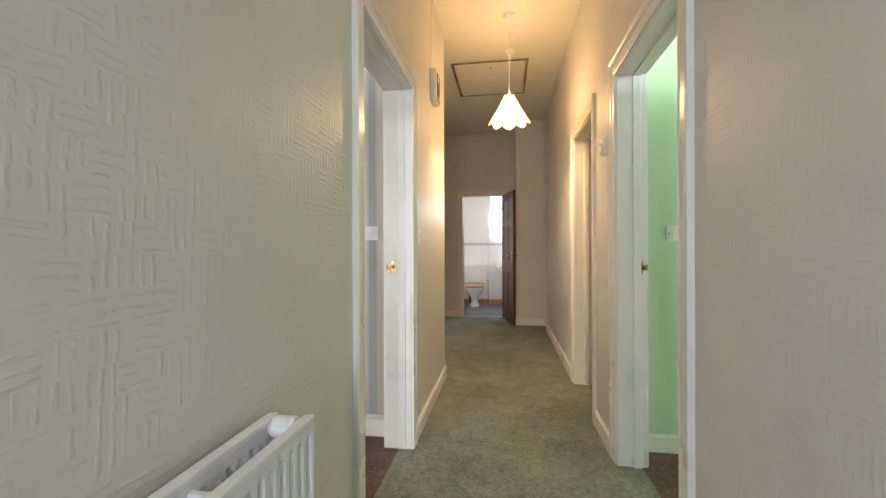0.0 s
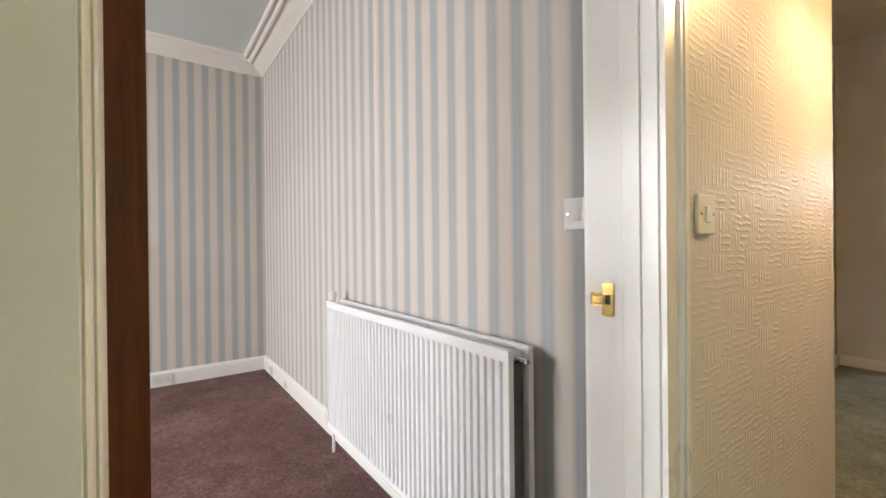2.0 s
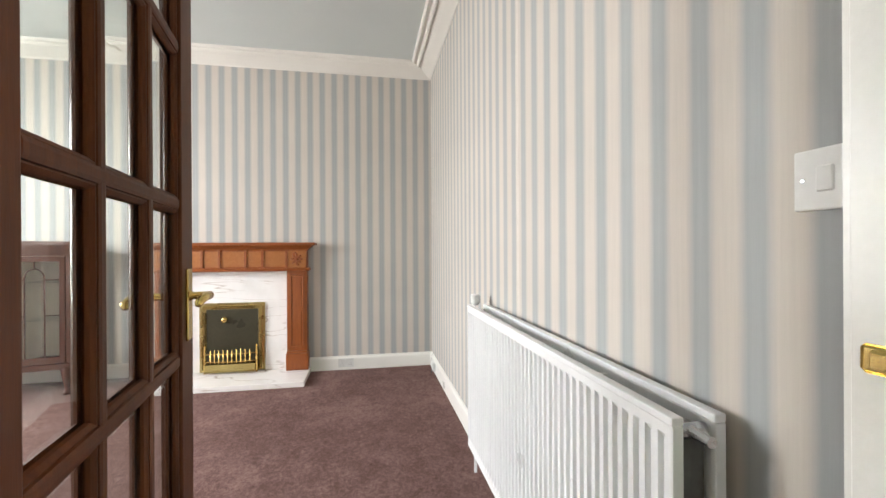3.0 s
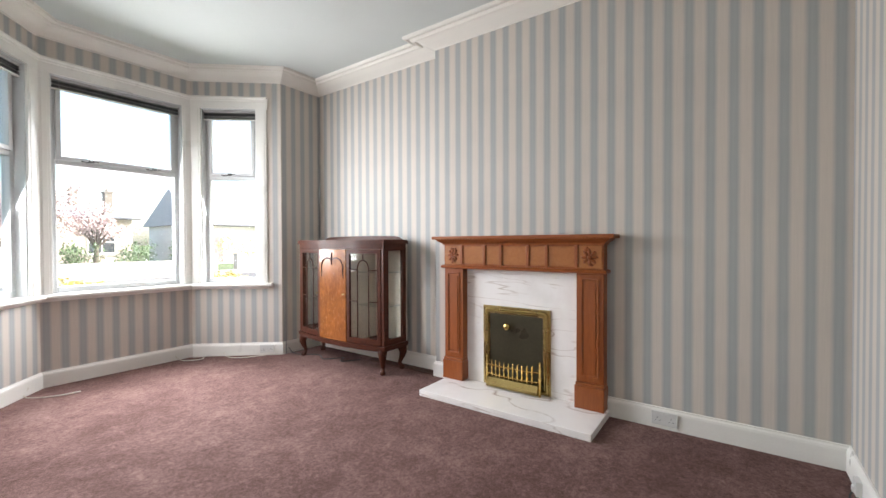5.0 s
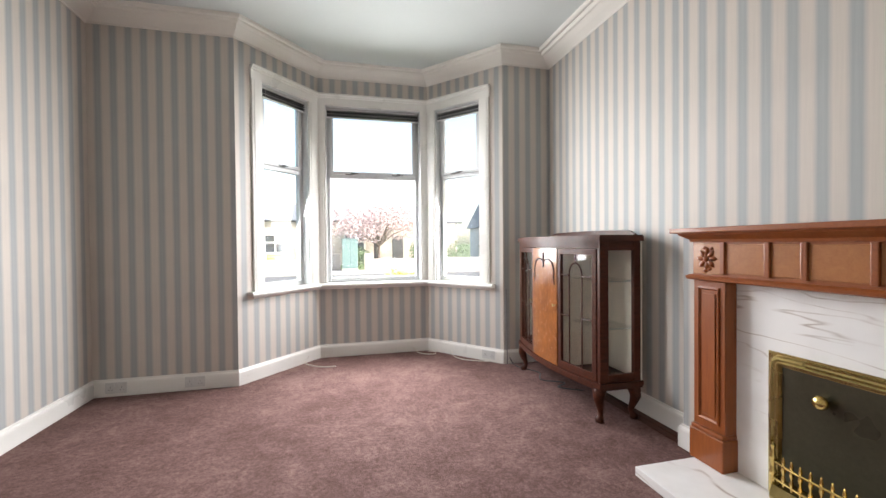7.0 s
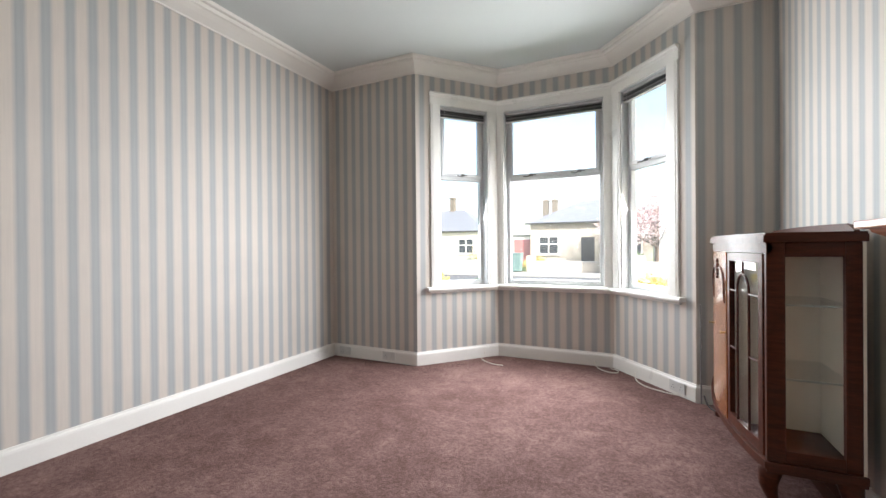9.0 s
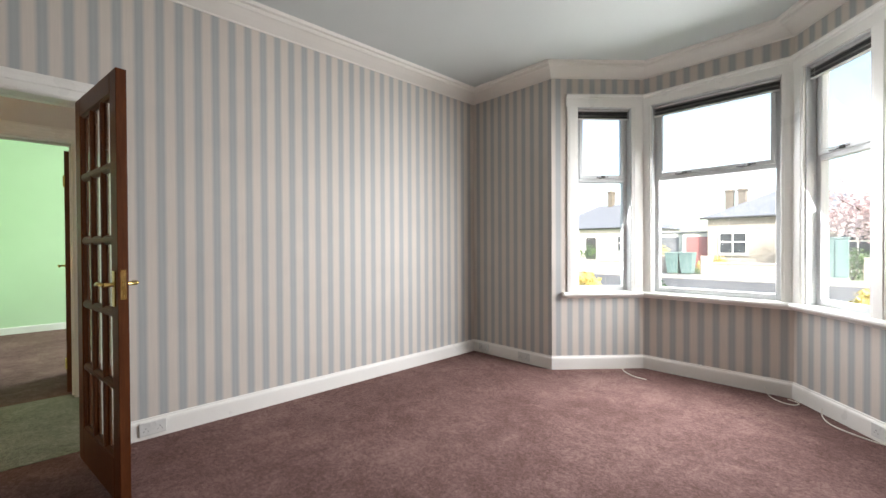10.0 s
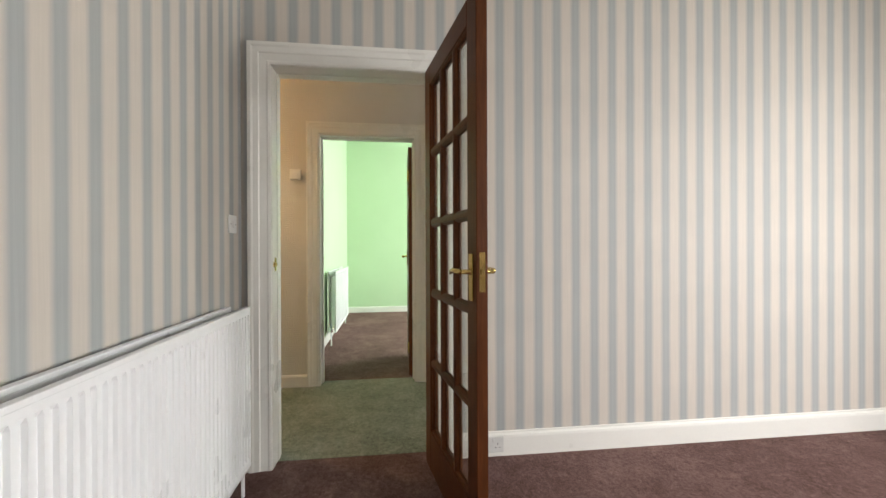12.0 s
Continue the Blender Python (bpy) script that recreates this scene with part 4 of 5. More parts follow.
    bend = [(q - 0.05 + 0.05 * math.sin(u), top - 0.05 + 0.05 * math.cos(u)) for u in (1.571, 1.309, 1.047, 0.785, 0.524, 0.262, 0.0)]
    ring_path = [(-q, 0.056), (q, 0.056), *bend, *[(-x, z) for x, z in reversed(bend)]]
    prof = [(0, 0.008), (0.002, 0.018), (0.008, 0.025), (0.016, 0.026), (0.022, 0.019), (0.026, 0.018), (0.032, 0.023), (0.040, 0.021), (0.046, 0.010), (0.046, 0.008)]
    part("surround", moulding(ring_path, prof, True, up), DARK_BRASS, g, "rounded moulded brass frame")
    part("firebox", boxm((-w + 0.06, -0.01, 0.06), (w - 0.06, 0.008, 0.622), 0.0), FIRE_PLATE, g, "smooth dark bronze fire plate")
    part("knob", lathe(bmesh.new(), [(0.012, 0), (0.014, 0.01), (0.026, 0.018), (0.028, 0.03), (0.02, 0.042), (0.0, 0.046)], 18, Matrix.Translation((0.06, 0.008, 0.525)) @ pose(0, 0, 0, -90)), BRASS, g, "round polished brass knob", smooth=True)
    fr = part("fret", loft(bmesh.new(), [[(x, y, z) for y, z in ((0.02, 0.06), (0.085, 0.06), (0.095, 0.085), (0.08, 0.13), (0.02, 0.14))] for x in (-w + 0.07, w - 0.07)]), DARK_BRASS, g, "brass ash pan cover")
    for z in (0.155, 0.225):
        part("rail", tube(bmesh.new(), [(-w + 0.065, 0.03, z), (-w + 0.075, 0.07, z), (-0.1, 0.088, z), (0.1, 0.088, z), (w - 0.075, 0.07, z), (w - 0.065, 0.03, z)], 0.0055, 8), BRASS, g)
    for k in range(10):
        x = -0.165 + k * 0.0367
        y = 0.088 - max(0, abs(x) - 0.1) * 0.2
        part("baluster", lathe(bmesh.new(), [(0.004, 0.14), (0.004, 0.155), (0.009, 0.17), (0.004, 0.19), (0.009, 0.21), (0.004, 0.228), (0.007, 0.24), (0.004, 0.258), (0.0, 0.266)], 8, Matrix.Translation((x, y, 0))), BRASS, g)
    for x in (-w + 0.062, w - 0.062):
        part("post", lathe(bmesh.new(), [(0.010, 0.05), (0.010, 0.16), (0.014, 0.175), (0.008, 0.2), (0.012, 0.24), (0.006, 0.27), (0.010, 0.29), (0.0, 0.305)], 10, Matrix.Translation((x, 0.06, 0))), BRASS, g)


fireplace()


# ---- china cabinet ----
def cabinet():
    """Bow-fronted display cabinet: local x along its width, y from the back towards the room."""
    e = thing("china_cabinet", frame_at((-4.333, -1.16), (0, -1)), "dark mahogany bow-fronted china cabinet with a burr walnut door", "cabinet")
    W, D, BOW = 0.605, 0.312, 0.075
    z0, z1 = 0.255, 1.165
    front = lambda x: D + BOW * (1 - (x / W) ** 2)
    def bowed(xa, xb, inset0, inset1, za, zb, n=10):
        xs = [xa + (xb - xa) * i / n for i in range(n + 1)]
        ringl = lambda z: [(x, front(x) - inset0, z) for x in xs] + [(x, front(x) - inset1, z) for x in reversed(xs)]
        return loft(bmesh.new(), [ringl(za), ringl(zb)])
    def plate(za, zb, over, n=20):
        xs = [-W - over + (2 * W + 2 * over) * i / n for i in range(n + 1)]
        ringl = lambda z: [(x, front(x / (W + over) * W) + over, z) for x in xs] + [(W + over, 0.0, z), (-W - over, 0.0, z)]
        return loft(bmesh.new(), [ringl(za), ringl(zb)])
    part("base_board", plate(z0 - 0.03, z0, 0.012), CABINET_WOOD, e)
    part("base_moulding", plate(z0 - 0.045, z0 - 0.03, 0.004), CABINET_WOOD, e)
    part("top_board", plate(z1, z1 + 0.03, 0.014), CABINET_WOOD, e)
    part("top_edge", plate(z1 + 0.03, z1 + 0.04, 0.006), CABINET_WOOD, e)
    part("frieze_rail", bowed(-W, W, 0.0, 0.02, z1 - 0.045, z1, 20), CABINET_WOOD, e)
    part("back_panel", boxm((-W + 0.002, 0.002, z0), (W - 0.002, 0.012, z1)), CABINET_LINING, e, "cream lined back panel")
    bm = bmesh.new()
    xs = [-0.56 + 1.12 * i / 24 for i in range(25)]
    loft(bm, [[(x, 0.004, z1 + 0.04) for x in xs] + [(x, 0.004, z1 + 0.045 + 0.028 * min(1, (1 - abs(x) / 0.56) * 7) ** 0.5 + 0.008 * (1 - (x / 0.56) ** 2)) for x in reversed(xs)], [(x, 0.022, z1 + 0.04) for x in xs] + [(x, 0.022, z1 + 0.045 + 0.028 * min(1, (1 - abs(x) / 0.56) * 7) ** 0.5 + 0.008 * (1 - (x / 0.56) ** 2)) for x in reversed(xs)]])
    part("upstand", bm, CABINET_WOOD, e, "low shaped mahogany upstand")
    for x in (-W, W - 0.032):
        part("corner_post", boxm((x, D - 0.062, z0), (x + 0.032, D + 0.002, z1), 0.003), CABINET_WOOD, e)
        part("back_post", boxm((x, 0.012, z0), (x + 0.032, 0.062, z1), 0.003), CABINET_WOOD, e)
        part("side_rail", boxm((x + 0.004, 0.062, z0), (x + 0.028, D - 0.062, z0 + 0.05), 0.002), CABINET_WOOD, e)
        part("side_rail", boxm((x + 0.004, 0.062, z1 - 0.06), (x + 0.028, D - 0.062, z1), 0.002), CABINET_WOOD, e)
        g = part("side_pane", boxm((x + 0.013, 0.062, z0 + 0.05), (x + 0.018, D - 0.062, z1 - 0.06)), PANE, e, "clear side glass")
        g.visible_shadow = False
    c = 0.19
    for s in (-1, 1):
        part("partition", boxm((s * c - 0.008, 0.012, z0), (s * c + 0.008, front(c) - 0.03, z1 - 0.045)), CABINET_LINING, e)
        for z in (0.59, 0.90):
            xa, xb = sorted((s * (c + 0.01), s * (W - 0.034)))
            part("shelf_edge", boxm((s * (W - 0.036) - 0.002, 0.016, z - 0.001), (s * (W - 0.036) + 0.002, D - 0.032, z + 0.007), 0.001), SHELF_EDGE, e, "pale shelf edge")
            g = part("glass_shelf", boxm((xa, 0.014, z), (xb, D - 0.03, z + 0.006), 0.001), PANE, e, "clear glass shelf")
            g.visible_shadow = False
    # burr walnut centre door
    d = part("centre_door", bowed(-c + 0.002, c - 0.002, -0.004, 0.02, z0 + 0.004, z1 - 0.048, 10), BURR, e, "burr walnut veneered door")
    for s in (-1, 1):
        pts = [(s * x, front(x) + 0.006, z) for x, z in ((0.0, 1.005), (0.03, 1.03), (0.08, 1.035), (0.13, 1.01), (0.155, 0.96), (0.15, 0.90), (0.16, 0.85))]
        part("applied_scroll", tube(bmesh.new(), pts, [0.004, 0.005, 0.006, 0.006, 0.006, 0.005, 0.003], 8), CABINET_WOOD, d, "thin carved scroll")
    bm = bmesh.new()
    for dz, r in ((0.06, 0.016), (0.035, 0.02), (0.01, 0.014), (-0.012, 0.010), (-0.03, 0.012)):
        bmesh.ops.create_icosphere(bm, subdivisions=1, radius=1.0, matrix=Matrix.Translation((0, front(0) + 0.006, 1.01 + dz)) @ Matrix.Diagonal((r * 0.8, 0.007, r, 1)))
    part("carved_drop", bm, CABINET_WOOD, d, "small carved centre drop", smooth=True)
    part("key", box(lathe(bmesh.new(), [(0.006, 0), (0.004, 0.004), (0.003, 0.02)], 10, Matrix.Translation((-c + 0.022, front(c) + 0.004, 0.70)) @ pose(0, 0, 0, -90)), (-c + 0.012, front(c) + 0.024, 0.692), (-c + 0.032, front(c) + 0.028, 0.708), 0.002), DARK_BRASS, d, "small brass key")
    # glazed side doors
    for s in (-1, 1):
        xa, xb = sorted((s * (c + 0.004), s * (W - 0.034)))
        za, zb = z0 + 0.006, z1 - 0.048
        dd = part("glazed_door", bowed(xa, xa + 0.034, 0.0, 0.022, za, zb, 3), CABINET_WOOD, e, "mahogany door with arched glazing bars")
        part("door_stile", bowed(xb - 0.034, xb, 0.0, 0.022, za, zb, 3), CABINET_WOOD, dd)
        part("door_rail", bowed(xa + 0.034, xb - 0.034, 0.0, 0.022, za, za + 0.05, 6), CABINET_WOOD, dd)
        part("door_rail", bowed(xa + 0.034, xb - 0.034, 0.0, 0.022, zb - 0.04, zb, 6), CABINET_WOOD, dd)
        g = part("door_pane", bowed(xa + 0.034, xb - 0.034, 0.012, 0.016, za + 0.05, zb - 0.04, 6), PANE, dd, "curved clear glass")
        g.visible_shadow = False
        m0, hw = (xa + xb) / 2, 0.062
        arch = [(m0 - hw, za + 0.05)] + [(m0 - hw * math.cos(a), 0.94 + hw * 1.25 * math.sin(a)) for a in [math.pi * i / 10 for i in range(11)]] + [(m0 + hw, za + 0.05)]
        part("arched_bar", tube(bmesh.new(), [(x, front(x) - 0.006, z) for x, z in arch], 0.0055, 8), CABINET_WOOD, dd)
        for z in (0.645, 0.93):
            for p, q in ((xa + 0.03, m0 - hw), (m0 + hw, xb - 0.03)):
                part("cross_bar", tube(bmesh.new(), [(p, front(p) - 0.006, z), (q, front(q) - 0.006, z)], 0.005, 8), CABINET_WOOD, dd)
        part("top_bar", tube(bmesh.new(), [(m0, front(m0) - 0.006, 0.94 + hw * 1.25), (m0, front(m0) - 0.006, zb - 0.04)], 0.005, 8), CABINET_WOOD, dd)
    part("door_key", box(lathe(bmesh.new(), [(0.006, 0), (0.003, 0.02)], 10, Matrix.Translation((c + 0.02, front(c) + 0.0, 0.69)) @ pose(0, 0, 0, -90)), (c + 0.01, front(c) + 0.02, 0.682), (c + 0.03, front(c) + 0.024, 0.698), 0.002), DARK_BRASS, e, "small brass key")
    for sx in (-1, 1):
        for y, out in ((D - 0.03, 1), (0.05, -0.3)):
            x = sx * (W - 0.045)
            o = Vector((sx * 0.7, out, 0)).normalized()
            pts, rad = [], []
            for z, k, r in ((z0 - 0.03, 0.0, 0.042), (0.195, 0.020, 0.042), (0.15, 0.028, 0.034), (0.10, 0.012, 0.024), (0.055, -0.006, 0.017), (0.03, 0.006, 0.019), (0.016, 0.018, 0.030), (0.0, 0.018, 0.027)):
                pts.append((x + o.x * k, y + o.y * k, z))
                rad.append(r)
            part("cabriole_leg", tube(bmesh.new(), pts, rad, 12), CABINET_WOOD, e, "short curved cabriole leg", smooth=True)
    return e


cabinet()


# ---- bare boards in the alcove and a lifted paper seam ----
boards = thing("bare_floorboard", frame_at((-4.398, YA - 0.004, 0.0), (0, -1)), "dark stained bare floorboards along the alcove skirting", "floorboard", kind="structure")
for k in range(2):
    part("board", boxm((0.0, k * 0.053, 0.0), (0.86, k * 0.053 + 0.05, 0.004), 0.001), CABINET_WOOD, boards)
seam = thing("wallpaper_seam", frame_at((-1.885, YN, 0.0), (-1, 0)), "dry wallpaper seam lifting from the striped wall", "wallpaper seam", kind="structure")
zs = [0.87 + 1.97 * i / 16 for i in range(17)]
gap = [0.0014 + 0.0007 * math.sin(i * 1.7) for i in range(17)]
part("open_joint", loft(bmesh.new(), [[(-0.007, 0.0004, z), (-0.0012, 0.0004, z), (-0.0012, 1.5 * o, z), (-0.007, 0.6 * o, z)] for z, o in zip(zs, gap)]), BARK, seam, "dark open joint")
part("lifted_edge", loft(bmesh.new(), [[(-0.020, 0.0003, z), (0.0, 2.2 * o, z), (0.0, 2.2 * o + 0.0006, z), (-0.020, 0.0010, z)] for z, o in zip(zs, gap)]), LIFTED_PAPER, seam, "curling paper edge")



# ---- wall fittings ----
SOCKET_PLASTIC = plain("aged_white_plastic", (0.58, 0.58, 0.56), (0.65, 0.65, 0.63), 0.4, 20.0)


def switch(m, label, group=""):
    e = thing("light_switch", m, label, "switch", group)
    part("plate", boxm((-0.043, 0.0, -0.043), (0.043, 0.009, 0.043), 0.003, 2), PLASTIC, e)
    part("rocker", boxm((-0.011, 0.008, -0.018), (0.011, 0.013, 0.018), 0.002), PLASTIC, e)
    for x in (-0.03, 0.03):
        part("screw", lathe(bmesh.new(), [(0.0035, 0), (0.0035, 0.0012)], 8, Matrix.Translation((x, 0.009, 0)) @ pose(0, 0, 0, -90)), CHROME, e)


def socket(m, label):
    e = thing("power_socket", m, label, "socket", "skirting sockets")
    part("plate", boxm((-0.072, 0.0, -0.042), (0.072, 0.011, 0.042), 0.003, 2), SOCKET_PLASTIC, e)
    for x in (-0.038, 0.038):
        for dx, dz, w, h in ((0, 0.012, 0.004, 0.008), (-0.011, -0.006, 0.006, 0.004), (0.011, -0.006, 0.006, 0.004)):
            part("pin_hole", boxm((x + dx - w / 2, 0.0105, dz - h / 2 - 0.008), (x + dx + w / 2, 0.0115, dz + h / 2 - 0.008)), DARK_PLASTIC, e)
        part("rocker", boxm((x * 0.4 - 0.006, 0.010, 0.018), (x * 0.4 + 0.006, 0.014, 0.034), 0.001), SOCKET_PLASTIC, e)


switch(frame_at((-0.69, YN, 1.255), (-1, 0)), "white plastic light switch on the striped wall")
switch(frame_at((HW, 2.49, 1.235), (0, -1)), "white plastic light switch on the embossed hall wall")
switch(frame_at((1.075, 2.47, 1.24), (-1, 0)), "white plastic light switch on the green wall")
socket(frame_at((XW + 0.02, 1.60, 0.068), (0, -1)), "white double socket set in the skirting")
socket(frame_at((XE - 0.02, 1.15, 0.068), (0, 1)), "white double socket set in the skirting")
socket(frame_at((-0.73, YS + 0.02, 0.068), (1, 0)), "white double socket set in the skirting")
socket(frame_at((-1.275, YS + 0.02, 0.068), (1, 0)), "white double socket set in the skirting")
wd = Vector(BAY[2]) - Vector(BAY[3])
wn = Vector((-wd.y, wd.x)).normalized()
socket(frame_at((*(Vector(BAY[3]) + wd.normalized() * 0.15 + wn * 0.02), 0.068), wd), "white double socket set in the bay skirting")


tel = thing("telephone_socket", frame_at((-3.985, YN - 0.02, 0.062), (-1, 0)), "small white telephone socket on the skirting with a short lead", "telephone socket")
part("plate", boxm((-0.034, 0.0, -0.034), (0.034, 0.022, 0.034), 0.004, 2), SOCKET_PLASTIC, tel)
part("cover", boxm((-0.012, 0.021, -0.026), (0.014, 0.030, 0.004), 0.003), PLASTIC, tel)
part("lead", tube(bmesh.new(), [(0.0, 0.026, -0.024), (0.004, 0.034, -0.045), (0.0, 0.036, -0.062)], 0.004, 8), DARK_PLASTIC, tel, "short dark lead")


def wall_box(name, m, size, label, category):
    e = thing(name, m, label, category)
    w, d, h = size
    part("cover", boxm((-w / 2, 0, -h / 2), (w / 2, d, h / 2), 0.006, 2), PLASTIC if category == "thermostat" else CREAM_CEILING, e)
    part("front_ridge", boxm((-w / 2 + 0.015, d - 0.002, -h / 2 + 0.012), (w / 2 - 0.015, d + 0.006, h / 2 - 0.03), 0.004, 2), PLASTIC if category == "thermostat" else DARK_BRASS, e)
    part("dial", lathe(bmesh.new(), [(w * 0.16, 0), (w * 0.15, 0.008), (0, 0.009)], 16, Matrix.Translation((w * 0.2, d, h * 0.2)) @ pose(0, 0, 0, -90)), PLASTIC, e)


wall_box("room_thermostat", frame_at((HE, 2.46, 1.74), (0, 1)), (0.085, 0.04, 0.085), "small cream room thermostat on the hall wall", "thermostat")
wall_box("door_chime", frame_at((HW, 3.0, 2.36), (0, -1)), (0.14, 0.05, 0.24), "cream and brown door chime on the hall wall", "chime")
part("bell_wire", tube(bmesh.new(), [(0.0, 0.004, 0.12), (0.004, 0.004, 0.4), (0, 0.004, TOP - 2.362)], 0.0025, 6), CREAM_CEILING, bpy.data.objects["door_chime"])


# ---- hall ceiling ----
def pendant():
    e = thing("pendant_lamp", Matrix.Translation((0.17, 3.39, 0)), "lit pendant lamp with a cream fabric petal shade", "lamp")
    part("ceiling_rose", lathe(bmesh.new(), [(0.02, TOP - 0.032), (0.04, TOP - 0.024), (0.048, TOP - 0.008), (0.048, TOP)], 20), PLASTIC, e)
    part("flex", tube(bmesh.new(), [(0, 0, TOP - 0.03), (0.002, 0, 2.7), (0, 0, 2.44)], 0.0035, 8), PLASTIC, e)
    part("lamp_holder", lathe(bmesh.new(), [(0.015, 2.33), (0.02, 2.35), (0.02, 2.40), (0.012, 2.44)], 14), PLASTIC, e)
    shade = bmesh.new()
    n, rows = 64, 12
    ringsl = []
    for k in range(rows + 1):
        u = k / rows
        r0 = 0.010 + 0.024 * min(1, u * 12) + 0.123 * u ** 1.15
        ringl = []
        for i in range(n):
            a = 2 * math.pi * i / n
            lobe = abs(math.cos(4 * a))
            r = r0 * (1 + 0.13 * u * (lobe - 0.4))
            z = 2.42 - 0.215 * u * min(1, u * 8 + 0.1) - 0.035 * u ** 3 * (lobe - 0.3)
            ringl.append((r * math.cos(a), r * math.sin(a), z))
        ringsl.append(ringl)
    loft(shade, ringsl, True, False)
    part("shade", shade, SHADE, e, "cream fabric shade with scalloped petals", smooth=True)
    for i in range(8):
        a = 2 * math.pi * (i + 0.5) / 8
        pts = [(r * math.cos(a), r * math.sin(a), z) for r, z in ((0.034, 2.422), (0.07, 2.35), (0.11, 2.27), (0.142, 2.21))]
        part("rib", tube(bmesh.new(), pts, 0.0035, 6), DARK_BRASS, e)
    part("bulb", lathe(bmesh.new(), [(0.0, 2.235), (0.02, 2.245), (0.028, 2.268), (0.024, 2.30), (0.014, 2.33)], 14), BULB, e, "glowing bulb", smooth=True)


SHADE, st, sb = nodes_of("lit_cream_fabric")
fold = noise_tex(st, 40.0, 3.0, stretch=(1, 1, 0.3))
tr = st.nodes.new("ShaderNodeBsdfTranslucent")
mxs = st.nodes.new("ShaderNodeMixShader")
st.links.new(ramp(st, fold, [(0.3, (0.50, 0.38, 0.22)), (0.7, (0.62, 0.49, 0.30))]), sb.inputs["Base Color"])
st.links.new(ramp(st, fold, [(0.3, (0.20, 0.14, 0.07)), (0.7, (0.32, 0.235, 0.13))]), tr.inputs[0])
mxs.inputs[0].default_value = 0.4
st.links.new(sb.outputs[0], mxs.inputs[1])
st.links.new(tr.outputs[0], mxs.inputs[2])
thin = st.nodes.new("ShaderNodeBsdfTransparent")
thin.inputs[0].default_value = (1.0, 0.90, 0.74, 1)
sheer = st.nodes.new("ShaderNodeMixShader")
sheer.inputs[0].default_value = 0.22
st.links.new(mxs.outputs[0], sheer.inputs[1])
st.links.new(thin.outputs[0], sheer.inputs[2])
st.links.new(sheer.outputs[0], st.nodes["Material Output"].inputs[0])
BULB = glow("bulb_glass", (1.0, 0.75, 0.45), 6.0, (0.9, 0.9, 0.85))
pendant()
for o in bpy.data.objects["pendant_lamp"].children:
    if o.name.startswith(("bulb", "rib", "lamp_holder")):
        o.visible_shadow = False
sd = thing("smoke_alarm", Matrix.Translation((0.19, 4.02, TOP)), "round white smoke alarm on the hall ceiling", "alarm")
part("base", lathe(bmesh.new(), [(0.05, -0.018), (0.055, -0.012), (0.055, 0.0)], 24), PLASTIC, sd)
part("grille", lathe(bmesh.new(), [(0.03, -0.042), (0.046, -0.034), (0.048, -0.022), (0.04, -0.018)], 24), PLASTIC, sd)
hatch = thing("loft_hatch", Matrix.Translation((-0.02, 4.65, TOP)), "cream painted loft hatch with a thin dark gap round it", "hatch", kind="structure")
part("hatch_board", boxm((-0.36, -0.42, -0.014), (0.36, 0.42, -0.002), 0.002), CREAM_CEILING, hatch)
part("hatch_trim", moulding([(-0.375, -0.435), (0.375, -0.435), (0.375, 0.435), (-0.375, 0.435)], [(0.0, -0.002), (0.0, -0.012), (-0.02, -0.012), (-0.02, -0.002)], True), DARK_BRASS, hatch)
part("hatch_catch", tube(bmesh.new(), [(0, -0.35, -0.014), (0, -0.35, -0.03), (0.02, -0.35, -0.034)], 0.005, 8), BRASS, hatch, "small brass catch")


# ---- side room ----
SIDE = plain("beige_painted_plaster", (0.60, 0.52, 0.44), (0.68, 0.60, 0.52), 0.7, 1.5, relief=0.001, fine=120)
wall("wall_side_north", (3.0, 4.6), (HE + 0.14, 4.6), 0.1, 0, TOP, SIDE, label="beige painted side room wall")
wall("wall_side_east", (3.0, 2.58), (3.0, 4.6), 0.1, 0, TOP, SIDE, label="beige painted side room wall")
wall("wall_side_south", (HE + 0.14, 2.58), (3.0, 2.58), 0.005, 0, TOP, SIDE, label="beige painted side room wall")
slab("floor_side_room", [(HE + 0.122, 2.57), (3.05, 2.57), (3.05, 4.65), (HE + 0.122, 4.65)], -0.02, 0.0, BROWN_CARPET, "brown carpet of the side room", "floor")
slab("ceiling_side_room", [(HE + 0.12, 2.575), (3.1, 2.575), (3.1, 4.7), (HE + 0.12, 4.7)], TOP, TOP + 0.12, CEILING, "white ceiling of the side room", "ceiling")

# ---- bathroom ----
TILE = plain("white_glazed_tile", (0.78, 0.76, 0.74), (0.84, 0.82, 0.80), 0.2, 8.0)
BORDER = plain("grey_border_tile", (0.40, 0.42, 0.44), (0.52, 0.54, 0.55), 0.25, 12.0)
BATH_PAINT = plain("white_bathroom_paint", (0.76, 0.72, 0.70), (0.82, 0.78, 0.76), 0.6, 3.0)
VINYL = plain("dark_blue_vinyl", (0.05, 0.06, 0.085), (0.08, 0.09, 0.12), 0.4, 4.0)
CERAMIC = plain("white_ceramic", (0.80, 0.80, 0.78), (0.85, 0.85, 0.83), 0.12, 6.0, coat=0.6)
PINE = wood("varnished_pine", (0.38, 0.19, 0.07), (0.55, 0.30, 0.12), axis=(0.7, 6, 6))
FROSTED = glow("daylit_frosted_glass", (0.95, 0.98, 1.0), 0.5, (0.8, 0.8, 0.8))
BY = 8.58
wall("wall_bath_north", (1.0, BY), (-1.0, BY), 0.12, 0, 2.8, BATH_PAINT, [(0.72, 1.195, 1.32, 2.35)], "white bathroom wall with a frosted window")
